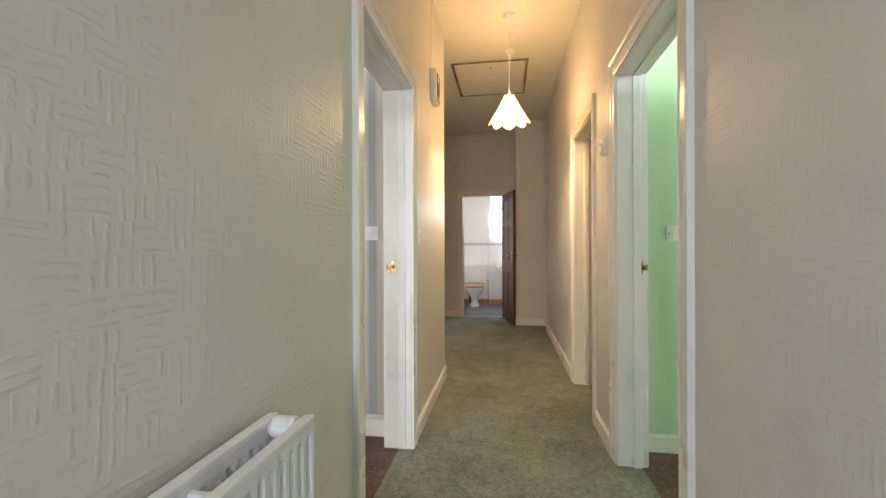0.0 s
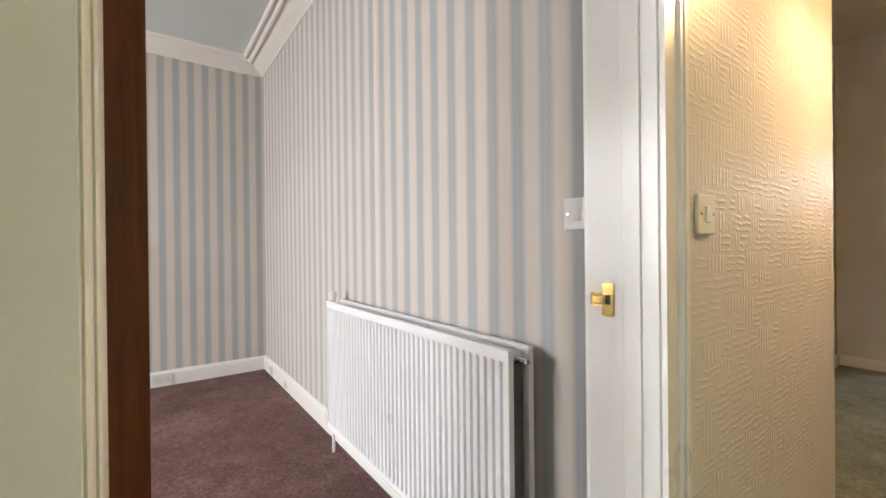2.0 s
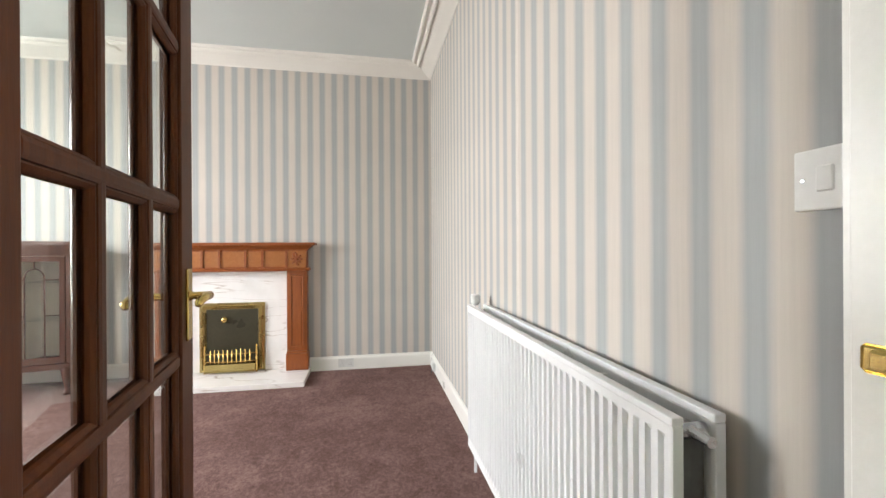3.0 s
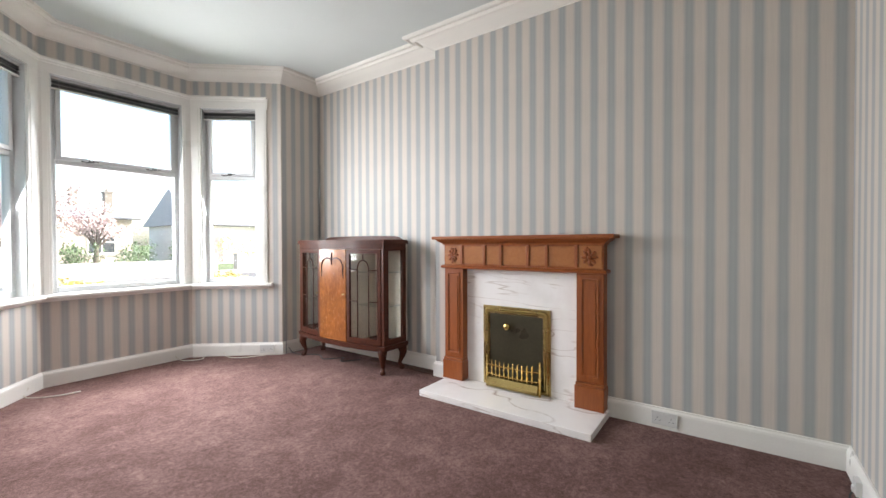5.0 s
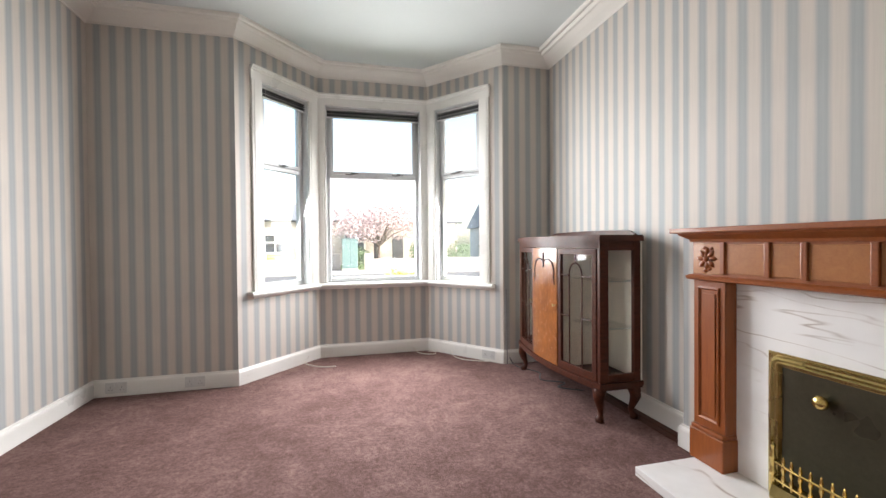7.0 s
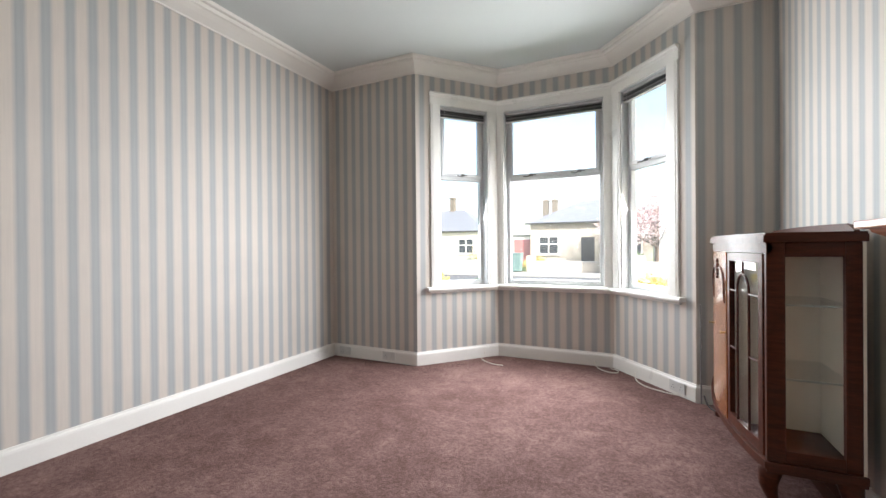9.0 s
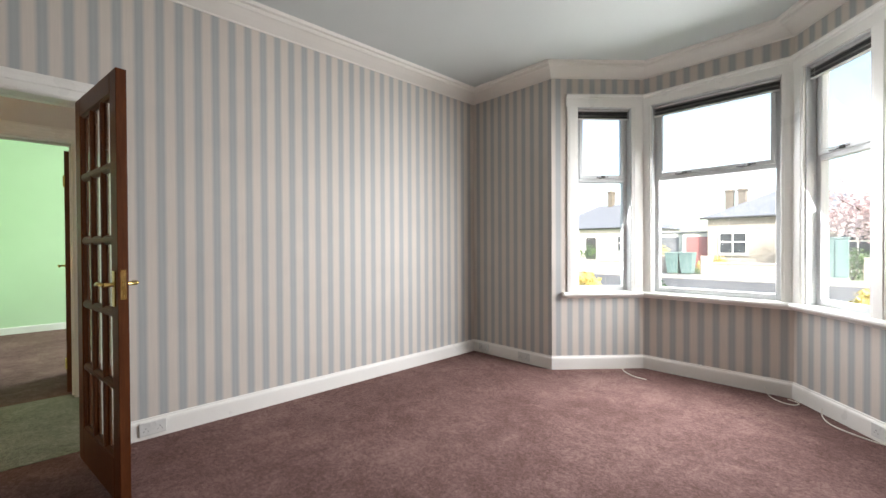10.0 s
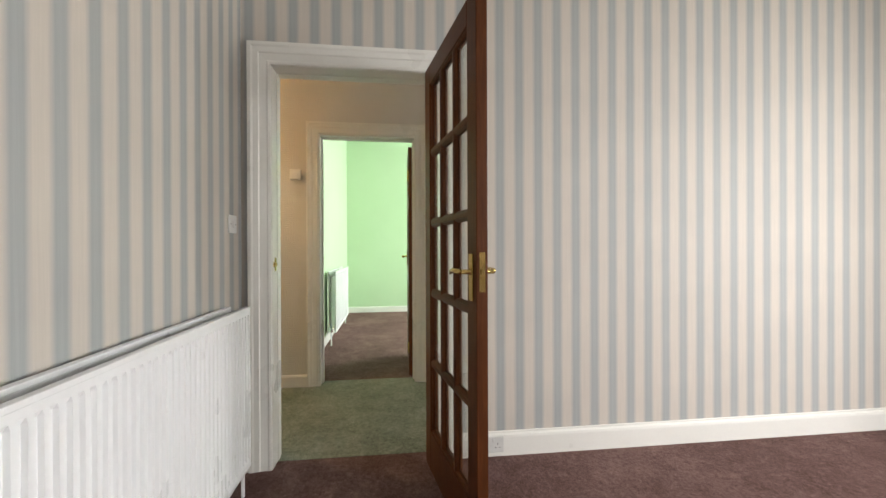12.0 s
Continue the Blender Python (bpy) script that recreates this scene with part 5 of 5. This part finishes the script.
wall("wall_bath_west", (-1.0, BY), (-1.0, 7.022), 0.1, 0, 2.8, BATH_PAINT, label="white bathroom wall")
wall("wall_bath_east", (1.0, 7.022), (1.0, BY), 0.1, 0, 2.8, BATH_PAINT, label="white bathroom wall")
wall("wall_bath_south", (-1.0, 7.024), (1.0, 7.024), 0.002, 0, 2.8, BATH_PAINT, [(BD0 + 1.0, BD1 + 1.0, 0, 2.07)], "white bathroom wall with the doorway")
slab("floor_bathroom", [(-1.05, 6.96), (1.05, 6.96), (1.05, BY + 0.05), (-1.05, BY + 0.05)], -0.018, 0.003, VINYL, "dark blue vinyl bathroom floor", "floor")
slab("ceiling_bathroom", [(-1.1, 7.02), (1.1, 7.02), (1.1, BY + 0.12), (-1.1, BY + 0.12)], 2.8, 2.9, CEILING, "white bathroom ceiling", "ceiling")
tagged(mesh_ob("threshold_strip", boxm((BD0 + 0.014, 6.945, 0.0), (BD1 - 0.014, 6.975, 0.008), 0.003), CHROME), "bright metal threshold strip in the bathroom doorway", "threshold", kind="structure")
tiles = thing("bathroom_tiling", frame_at((1.0, BY), (-1, 0)), "white glazed wall tiles with a grey border row", "tiling", kind="structure")
tile_me = boxm((0.001, 0.0, 0.001), (0.149, 0.007, 0.199), 0.002)
first = part("tile", tile_me, TILE, tiles)
for i in range(13):
    for k in range(6):
        if i or k:
            o = new("tile", first.data)
            o.parent = tiles
            o.location = (i * 0.15, 0, k * 0.2 + 0.02)
first.location = (0, 0, 0.02)
edge = boxm((0.001, 0.0, 0.001), (0.149, 0.009, 0.055), 0.002)
b0 = part("border_tile", edge, BORDER, tiles)
b0.location = (0, 0, 1.225)
for i in range(1, 13):
    o = new("border_tile", b0.data)
    o.parent = tiles
    o.location = (i * 0.15, 0, 1.225)
w4 = thing("window_4", frame_at((1.0, BY), (-1, 0)), "white framed bathroom window with frosted glass", "window", kind="structure")
for a, b in (((0.72, -0.09, 1.32), (0.76, -0.03, 2.35)), ((1.155, -0.09, 1.32), (1.195, -0.03, 2.35)), ((0.76, -0.09, 1.32), (1.155, -0.03, 1.36)), ((0.76, -0.09, 2.31), (1.155, -0.03, 2.35)), ((0.76, -0.085, 1.98), (1.155, -0.035, 2.02))):
    part("window_frame", boxm(a, b, 0.004), GLOSS_WHITE, w4)
part("pane", boxm((0.76, -0.064, 1.36), (1.155, -0.058, 1.98)), FROSTED, w4, "daylit frosted pane")
part("pane", boxm((0.76, -0.064, 2.02), (1.155, -0.058, 2.31)), FROSTED, w4, "daylit frosted pane")
part("round_vent", lathe(bmesh.new(), [(0.055, -0.058), (0.055, -0.05), (0.045, -0.044), (0.0, -0.042)], 24, pose(1.10, 0, 1.66, 0) @ pose(0, 0, 0, -90)), PLASTIC, w4, "round plastic window vent")
base = tagged(mesh_ob("pipe_boxing", boxm((-1.0, BY - 0.05, 0.0), (1.0, BY - 0.008, 0.10), 0.003), PINE), "varnished pine boxing along the bathroom wall", "boxing", kind="structure")


def toilet():
    e = thing("toilet", frame_at((-0.47, BY - 0.008), (-1, 0)), "white ceramic toilet with a varnished wooden seat", "toilet")
    oval = lambda cy, rx, ry, z, n=24: [(rx * math.cos(2 * math.pi * i / n), cy + ry * math.sin(2 * math.pi * i / n), z) for i in range(n)]
    part("pan", loft(bmesh.new(), [oval(0.36, 0.11, 0.17, 0.003), oval(0.36, 0.10, 0.155, 0.03), oval(0.35, 0.075, 0.12, 0.10), oval(0.36, 0.08, 0.13, 0.18), oval(0.38, 0.14, 0.19, 0.27), oval(0.40, 0.18, 0.235, 0.36), oval(0.40, 0.185, 0.24, 0.385)]), CERAMIC, e, smooth=True)
    part("seat", loft(bmesh.new(), [oval(0.40, 0.19, 0.245, 0.388), oval(0.40, 0.196, 0.25, 0.398), oval(0.40, 0.19, 0.245, 0.41)]), PINE, e, "varnished wooden seat")
    part("lid", loft(bmesh.new(), [oval(0.40, 0.188, 0.243, 0.413), oval(0.40, 0.195, 0.25, 0.422), oval(0.40, 0.185, 0.24, 0.436)]), PINE, e, "varnished wooden lid")
    part("cistern", boxm((-0.235, 0.006, 0.44), (0.235, 0.19, 0.78), 0.02, 3), CERAMIC, e)
    part("cistern_lid", boxm((-0.245, 0.004, 0.782), (0.245, 0.20, 0.815), 0.01, 2), CERAMIC, e)
    part("flush_lever", tube(bmesh.new(), [(-0.17, 0.19, 0.72), (-0.17, 0.21, 0.72), (-0.11, 0.215, 0.71)], 0.006, 8), CHROME, e, "chrome flush lever")
    part("supply_pipe", tube(bmesh.new(), [(-0.26, 0.05, 0.0), (-0.26, 0.05, 0.5), (-0.22, 0.06, 0.52)], 0.008, 8), CHROME, e)


toilet()
bs = thing("basin", frame_at((0.22, BY - 0.008), (-1, 0)), "white ceramic pedestal basin on the tiled wall", "basin")
ov = lambda rx, ry, z, n=24: [(rx * math.cos(2 * math.pi * i / n), 0.20 + ry * math.sin(2 * math.pi * i / n), z) for i in range(n)]
part("bowl", loft(bmesh.new(), [ov(0.10, 0.10, 0.62), ov(0.2, 0.16, 0.70), ov(0.26, 0.195, 0.78), ov(0.265, 0.2, 0.80), ov(0.22, 0.16, 0.80), ov(0.12, 0.08, 0.72)]), CERAMIC, bs, smooth=True)
part("pedestal", loft(bmesh.new(), [ov(0.10, 0.09, 0.003), ov(0.07, 0.07, 0.2), ov(0.075, 0.075, 0.63)]), CERAMIC, bs, smooth=True)
part("tap", tube(bmesh.new(), [(0.08, 0.05, 0.80), (0.08, 0.05, 0.86), (0.08, 0.10, 0.87), (0.08, 0.12, 0.85)], 0.010, 8), CHROME, bs)
sb = thing("rubbish_bin", Matrix.Translation((-0.52, 8.44, 0.003)), "small black bin on the bathroom floor", "bin")
part("body", lathe(bmesh.new(), [(0.07, 0.0), (0.085, 0.19), (0.09, 0.2)], 18), DARK_PLASTIC, sb)
part("lid", lathe(bmesh.new(), [(0.092, 0.2), (0.09, 0.215), (0.03, 0.24), (0.0, 0.242)], 18), DARK_PLASTIC, sb)

# ---- loose cables on the lounge carpet ----
GREY_CABLE = plain("grey_cable", (0.20, 0.20, 0.20), (0.28, 0.28, 0.28), 0.5, 20.0)
CABLE = plain("white_cable", (0.66, 0.62, 0.55), (0.74, 0.70, 0.63), 0.5, 20.0)


def cable(name, pts, material, label, r=0.004):
    fine = []
    P = [Vector(p) for p in pts]
    for i in range(len(P) - 1):
        a, b, c, d = P[max(i - 1, 0)], P[i], P[i + 1], P[min(i + 2, len(P) - 1)]
        for k in range(6):
            t = k / 6
            fine.append(0.5 * ((2 * b) + (c - a) * t + (2 * a - 5 * b + 4 * c - d) * t * t + (3 * b - a - 3 * c + d) * t ** 3))
    fine.append(P[-1])
    return tagged(mesh_ob(name, tube(bmesh.new(), fine, r, 7), material, smooth=True), label, "cable", "loose cables")


cable("cable", [(-2.10, -2.50, 0.06), (-2.07, -2.46, 0.006), (-2.13, -2.36, 0.005), (-2.25, -2.28, 0.005), (-2.36, -2.27, 0.005)], CABLE, "thin white aerial cable lying on the carpet")
cable("cable", [(-3.16, -2.60, 0.05), (-3.2, -2.55, 0.006), (-3.28, -2.46, 0.005), (-3.36, -2.45, 0.005), (-3.38, -2.52, 0.005), (-3.31, -2.57, 0.005)], CABLE, "thin white cable loop lying on the carpet")
cable("cable", [(-3.52, -2.36, 0.05), (-3.53, -2.3, 0.006), (-3.6, -2.16, 0.005), (-3.76, -2.06, 0.005), (-3.84, -2.04, 0.005)], CABLE, "thin white cable lying by the skirting")
cable("cable", [(-3.97, -1.9, 0.07), (-4.0, -1.82, 0.01), (-4.12, -1.6, 0.005), (-4.05, -1.42, 0.005), (-4.2, -1.3, 0.005), (-4.1, -1.22, 0.005), (-4.25, -1.1, 0.005)], DARK_PLASTIC, "black flex coiled on the carpet under the cabinet", 0.005)
tagged(mesh_ob("wall_cable", tube(bmesh.new(), [(-3.955, YS + 0.03, 0.0), (-3.955, YS + 0.028, 0.35), (-3.955, YS + 0.012, 0.72)], 0.005, 8), GREY_CABLE), "thin grey cable running up beside the bay window", "cable")

# ---- outside ----
GRASS = plain("garden_grass", (0.06, 0.10, 0.03), (0.14, 0.19, 0.06), 0.9, 0.6, relief=0.02, fine=30)
ASPHALT = plain("road_asphalt", (0.10, 0.10, 0.098), (0.15, 0.15, 0.145), 0.9, 0.8, relief=0.004, fine=60)
PAVING = plain("concrete_paving", (0.30, 0.29, 0.27), (0.42, 0.40, 0.37), 0.85, 1.0, relief=0.004, fine=40)
STONE = plain("sandstone", (0.33, 0.285, 0.235), (0.50, 0.45, 0.39), 0.85, 1.3, relief=0.01, fine=14)
# darker than the houses' sandstone, so the stacks stand out from the sky
STACK = plain("dark_stone_stack", (0.11, 0.095, 0.075), (0.19, 0.165, 0.135), 0.85, 2.0, relief=0.01, fine=14)
RENDER = plain("white_harling", (0.62, 0.60, 0.56), (0.74, 0.72, 0.68), 0.85, 2.0, relief=0.006, fine=40)
SLATE = plain("grey_slate", (0.13, 0.14, 0.16), (0.22, 0.23, 0.25), 0.6, 3.0, relief=0.01, fine=18)
LEAF = plain("green_leaves", (0.035, 0.08, 0.02), (0.09, 0.16, 0.05), 0.7, 2.0)
BLOSSOM = plain("pink_blossom", (0.48, 0.35, 0.345), (0.66, 0.52, 0.51), 0.8, 2.0)
YELLOW = plain("yellow_flowers", (0.52, 0.40, 0.10), (0.70, 0.58, 0.22), 0.8, 2.0)
DARK_GLASS = plain("dark_window_glass", (0.02, 0.025, 0.03), (0.05, 0.06, 0.07), 0.1, 2.0)
RED = plain("red_painted_door", (0.34, 0.11, 0.11), (0.42, 0.17, 0.16), 0.5, 4.0)
TEAL = plain("teal_plastic", (0.10, 0.17, 0.165), (0.14, 0.22, 0.21), 0.5, 4.0)
GZ = -0.35
slab("ground", [(-400, -600), (400, -600), (400, -3.2), (-400, -3.2)], GZ - 0.2, GZ, GRASS, "grass ground outside that reaches the horizon", "ground")
slab("ground_behind", [(-400, -3.198), (400, -3.198), (400, 300), (-400, 300)], GZ - 0.2, GZ - 0.002, PAVING, "ground round the house", "ground")
slab("road", [(-300, -19.0), (300, -19.0), (300, -12.5), (-300, -12.5)], GZ - 0.05, GZ + 0.01, ASPHALT, "grey asphalt road across the front", "road")
slab("pavement", [(-300, -20.8), (300, -20.8), (300, -19.0), (-300, -19.0)], GZ - 0.05, GZ + 0.12, PAVING, "pale concrete pavement with a kerb step", "pavement")
slab("pavement_near", [(-300, -12.5), (300, -12.5), (300, -10.6), (-300, -10.6)], GZ - 0.05, GZ + 0.12, PAVING, "pale concrete pavement with a kerb step", "pavement")
for k, (a, b) in enumerate(((-60.0, -13.5), (-12.3, -3.6), (-2.2, 1.9), (3.6, 60.0))):
    gw = thing("garden_wall", frame_at((a, -21.2, GZ), (1, 0)), "low sandstone garden wall with a coping", "wall", "garden walls")
    part("stonework", boxm((0, -0.12, 0), (b - a, 0.12, 0.62), 0.01), STONE, gw)
    part("coping", boxm((-0.03, -0.16, 0.62), (b - a + 0.03, 0.16, 0.70), 0.02, 2), PAVING, gw)
    for x in (0.15, b - a - 0.15):
        part("gate_pier", boxm((x - 0.22, -0.22, 0), (x + 0.22, 0.22, 1.0), 0.02), STONE, gw)


def house(x, y, w, d, eaves, ridge, material, label, gable=False, chimneys=(0.2, 0.8), turn=0.0, rise=1.25):
    """A bungalow: local x along its front, front face at local y = 0 towards the room."""
    e = thing("house", Matrix.Translation((x, y, GZ)) @ pose(0, 0, 0, 0, 0, turn), label, "house", "houses across the road")
    part("walls", boxm((-w / 2, -d, 0), (w / 2, 0, eaves), 0.02), material, e)
    o = 0.35
    bm = bmesh.new()
    inset = 0.02 if gable else d * 0.42
    c = [bm.verts.new(p) for p in ((-w / 2 - o, o, eaves), (w / 2 + o, o, eaves), (w / 2 + o, -d - o, eaves), (-w / 2 - o, -d - o, eaves))]
    t = [bm.verts.new(p) for p in ((-w / 2 + inset, -d / 2, ridge), (w / 2 - inset, -d / 2, ridge))]
    for f in ((c[0], c[1], t[1], t[0]), (c[2], c[3], t[0], t[1]), (c[1], c[2], t[1]), (c[3], c[0], t[0]), (c[3], c[2], c[1], c[0])):
        bm.faces.new(f)
    r = part("roof", bm, SLATE, e, "grey slate roof")
    part("gutter", tube(bmesh.new(), [(-w / 2 - o, o + 0.03, eaves), (w / 2 + o, o + 0.03, eaves)], 0.06, 8), DARK_PLASTIC, e)
    for u in chimneys:
        cx = -w / 2 + w * u
        ch = part("chimney", box(boxm((cx - 0.22, -d / 2 - 0.3, eaves), (cx + 0.22, -d / 2 + 0.3, ridge + rise), 0.02), (cx - 0.28, -d / 2 - 0.37, ridge + rise - 0.15), (cx + 0.28, -d / 2 + 0.37, ridge + rise), 0.02), STACK, e, "stone chimney stack")
        for q in (-0.16, 0.16):
            part("chimney_pot", lathe(bmesh.new(), [(0.10, ridge + rise), (0.08, ridge + rise + 0.17), (0.10, ridge + rise + 0.21)], 12, Matrix.Translation((cx, -d / 2 + q, 0))), STONE, ch)
    n = max(2, int(w / 2.6))
    for i in range(n):
        wx = -w / 2 + w * (i + 0.5) / n
        if i == n // 2:
            part("front_door", boxm((wx - 0.45, -0.02, 0.1), (wx + 0.45, 0.04, 2.15), 0.02), RED if gable else DARK_PLASTIC, e)
            continue
        win = part("window", boxm((wx - 0.75, -0.02, 0.9), (wx + 0.75, 0.05, 2.3), 0.02), GLOSS_WHITE, e, "white framed window")
        for a, b in ((-0.66, -0.04), (0.04, 0.66)):
            part("pane", boxm((wx + a, 0.04, 1.0), (wx + b, 0.056, 1.65)), DARK_GLASS, win)
            part("pane", boxm((wx + a, 0.04, 1.72), (wx + b, 0.056, 2.2)), DARK_GLASS, win)
        part("sill", boxm((wx - 0.85, 0.0, 0.8), (wx + 0.85, 0.1, 0.9), 0.01), PAVING, win)
    return e


house(-8.3, -31, 6.6, 8, 3.2, 4.4, STONE, "sandstone bungalow with a low slate roof and tall chimneys", chimneys=(0.04, 0.33), rise=0.95)
house(-19.0, -31, 7.5, 8, 3.0, 6.0, RENDER, "pale harled bungalow with a steep slate gable roof", gable=True, chimneys=(0.85,))
house(-0.5, -29, 8.2, 8, 3.2, 5.2, STONE, "sandstone bungalow with a hipped slate roof behind the blossom tree", chimneys=(0.95, 0.86), rise=0.15)
house(13.0, -32, 9.0, 8, 2.9, 5.2, RENDER, "pale harled bungalow with a slate roof", chimneys=(0.5,))
house(32.0, -32, 10.0, 8, 3.0, 5.5, STONE, "sandstone bungalow further along the road", chimneys=(0.3, 0.7))
house(-33.0, -32, 10.0, 8, 3.0, 5.5, STONE, "sandstone bungalow further along the road", chimneys=(0.3, 0.7))


def garage(x, y, door, label, door_label):
    e = thing("garage", Matrix.Translation((x, y, GZ)), label, "garage", "garages across the road")
    part("walls", boxm((-1.05, -5, 0), (1.05, 0, 2.3), 0.02), RENDER, e)
    part("roof", boxm((-1.12, -5.1, 2.3), (1.12, 0.1, 2.4), 0.02), SLATE, e)
    part("door", boxm((-0.82, -0.02, 0.02), (0.82, 0.04, 2.05), 0.02), door, e, door_label)


garage(4.15, -29.5, RED, "small white garage with a red door", "red garage door")
garage(6.35, -29.9, SLATE, "small white garage with a blue-grey door", "blue-grey garage door")


def leaves(bm, centre, radii, count, size, rnd):
    for _ in range(count):
        while True:
            p = Vector((rnd.uniform(-1, 1), rnd.uniform(-1, 1), rnd.uniform(-1, 1)))
            if 0.25 < p.length < 1:
                break
        q = Vector(centre) + Vector((p.x * radii[0], p.y * radii[1], p.z * radii[2]))
        a, b = Vector((rnd.gauss(0, 1), rnd.gauss(0, 1), rnd.gauss(0, 1))).normalized(), Vector((rnd.gauss(0, 1), rnd.gauss(0, 1), rnd.gauss(0, 1)))
        b = a.cross(b).normalized()
        s = size * rnd.uniform(0.6, 1.4)
        vs = [bm.verts.new(q + u) for u in (a * s, b * s * 0.55, -a * s, -b * s * 0.55)]
        bm.faces.new(vs)


def tree(x, y, label, material, height, spread, seed, count=240):
    rnd = random.Random(seed)
    e = thing("tree", Matrix.Translation((x, y, GZ)), label, "tree")
    fork = height * 0.32
    trunk = tube(bmesh.new(), [(0, 0, 0), (0.03, 0, fork * 0.5), (0, 0.02, fork)], [0.16, 0.12, 0.10], 10)
    crown = bmesh.new()
    for k in range(19):
        a = 2 * math.pi * k / 19 * 2.3 + rnd.uniform(-0.25, 0.25)
        reach, rise = spread * rnd.uniform(0.15, 0.95), (height - fork) * rnd.uniform(0.3, 0.95)
        tip = Vector((math.cos(a) * reach, math.sin(a) * reach, fork + rise))
        mid = Vector((math.cos(a) * reach * 0.5, math.sin(a) * reach * 0.5, fork + rise * 0.65))
        tube(trunk, [(0, 0, fork - 0.05), mid, tip], [0.075, 0.045, 0.015], 6)
        for q in (mid.lerp(tip, 0.35), tip, tip + Vector((rnd.uniform(-0.5, 0.5), rnd.uniform(-0.5, 0.5), rnd.uniform(-0.2, 0.4)))):
            leaves(crown, q, (0.75 * spread / 2.4, 0.75 * spread / 2.4, 0.5 * spread / 2.4), count // 3, 0.07, rnd)
    part("trunk", trunk, BARK, e, "dark forked trunk")
    part("crown", crown, material, e)
    return e


def shrub(x, y, r, h, material, label, seed):
    rnd = random.Random(seed)
    e = thing("shrub", Matrix.Translation((x, y, GZ)), label, "shrub", "garden shrubs")
    bm = bmesh.new()
    for k in range(9):
        a = rnd.uniform(0, 6.3)
        leaves(bm, (math.cos(a) * r * 0.55, math.sin(a) * r * 0.55, h * rnd.uniform(0.3, 0.72)), (r * 0.5, r * 0.5, h * 0.34), 110, 0.06, rnd)
    part("foliage", bm, material, e)
    st = bmesh.new()
    for k in range(4):
        a = k * 1.6
        tube(st, [(0, 0, 0), (math.cos(a) * r * 0.3, math.sin(a) * r * 0.3, h * 0.55)], [0.03, 0.012], 6)
    part("stems", st, BARK, e)


tree(-4.7, -25.5, "pink cherry blossom tree with a dark forked trunk", BLOSSOM, 4.5, 3.3, 4, 620)
tree(-8.8, -27.5, "bare pinkish tree in a front garden", BLOSSOM, 4.2, 1.6, 9, 150)
for i, (x, y, r, h, m, lab) in enumerate(((-7.3, -23.5, 0.9, 1.9, LEAF, "rounded dark green garden shrub"), (-9.6, -24.0, 1.0, 1.8, LEAF, "rounded dark green garden shrub"), (-12.0, -23.2, 1.1, 1.9, LEAF, "rounded dark green garden shrub"),
                                            (-14.6, -23.0, 1.2, 2.2, YELLOW, "yellow flowering garden shrub"), (-3.2, -23.0, 0.8, 1.4, LEAF, "green garden shrub behind the low wall"), (1.9, -22.6, 0.7, 1.0, YELLOW, "low yellow flowering shrub behind the garden wall"),
                                            (5.2, -23.6, 1.1, 1.7, YELLOW, "yellow flowering garden shrub"), (9.5, -23.3, 1.2, 1.8, LEAF, "green garden shrub behind the low wall"),
                                            (-3.9, -9.6, 0.7, 0.75, YELLOW, "yellow flowering shrub in the front garden"), (2.2, -9.2, 0.8, 0.85, YELLOW, "yellow flowering shrub in the front garden"), (-7.2, -9.4, 0.8, 0.8, YELLOW, "yellow flowering shrub in the front garden"), (0.1, -9.5, 0.6, 0.7, LEAF, "green shrub in the front garden"))):
    shrub(x, y, r, h, m, lab, 20 + i)


def wheelie_bin(x, y):
    e = thing("wheelie_bin", Matrix.Translation((x, y, GZ + 0.12)), "teal plastic wheeled bin standing on the pavement", "bin", "wheeled bins")
    part("body", loft(bmesh.new(), [[(-0.22, -0.26, 0.06), (0.22, -0.26, 0.06), (0.22, 0.22, 0.06), (-0.22, 0.22, 0.06)], [(-0.29, -0.36, 0.98), (0.29, -0.36, 0.98), (0.29, 0.34, 0.98), (-0.29, 0.34, 0.98)]]), TEAL, e)
    part("lid", boxm((-0.31, -0.38, 0.98), (0.31, 0.38, 1.06), 0.03, 2), TEAL, e)
    for s in (-0.2, 0.2):
        part("wheel", lathe(bmesh.new(), [(0.1, -0.025), (0.1, 0.025)], 14, Matrix.Translation((s, -0.28, 0.1)) @ pose(0, 0, 0, 0, 90, 0)), DARK_PLASTIC, e)


wheelie_bin(2.35, -20.4)
wheelie_bin(2.95, -20.35)
cab = thing("street_cabinet", Matrix.Translation((-2.75, -20.3, GZ + 0.12)), "pale teal metal street cabinet standing on the pavement", "cabinet")
part("plinth", boxm((-0.42, -0.2, 0.0), (0.42, 0.2, 0.12), 0.01), PAVING, cab)
part("body", boxm((-0.40, -0.18, 0.12), (0.40, 0.18, 1.62), 0.02, 2), TEAL, cab)
for x in (-0.2, 0.2):
    part("door", boxm((x - 0.185, 0.178, 0.18), (x + 0.185, 0.2, 1.56), 0.008), TEAL, cab)
part("cap", boxm((-0.43, -0.21, 1.62), (0.43, 0.22, 1.69), 0.02, 2), TEAL, cab)
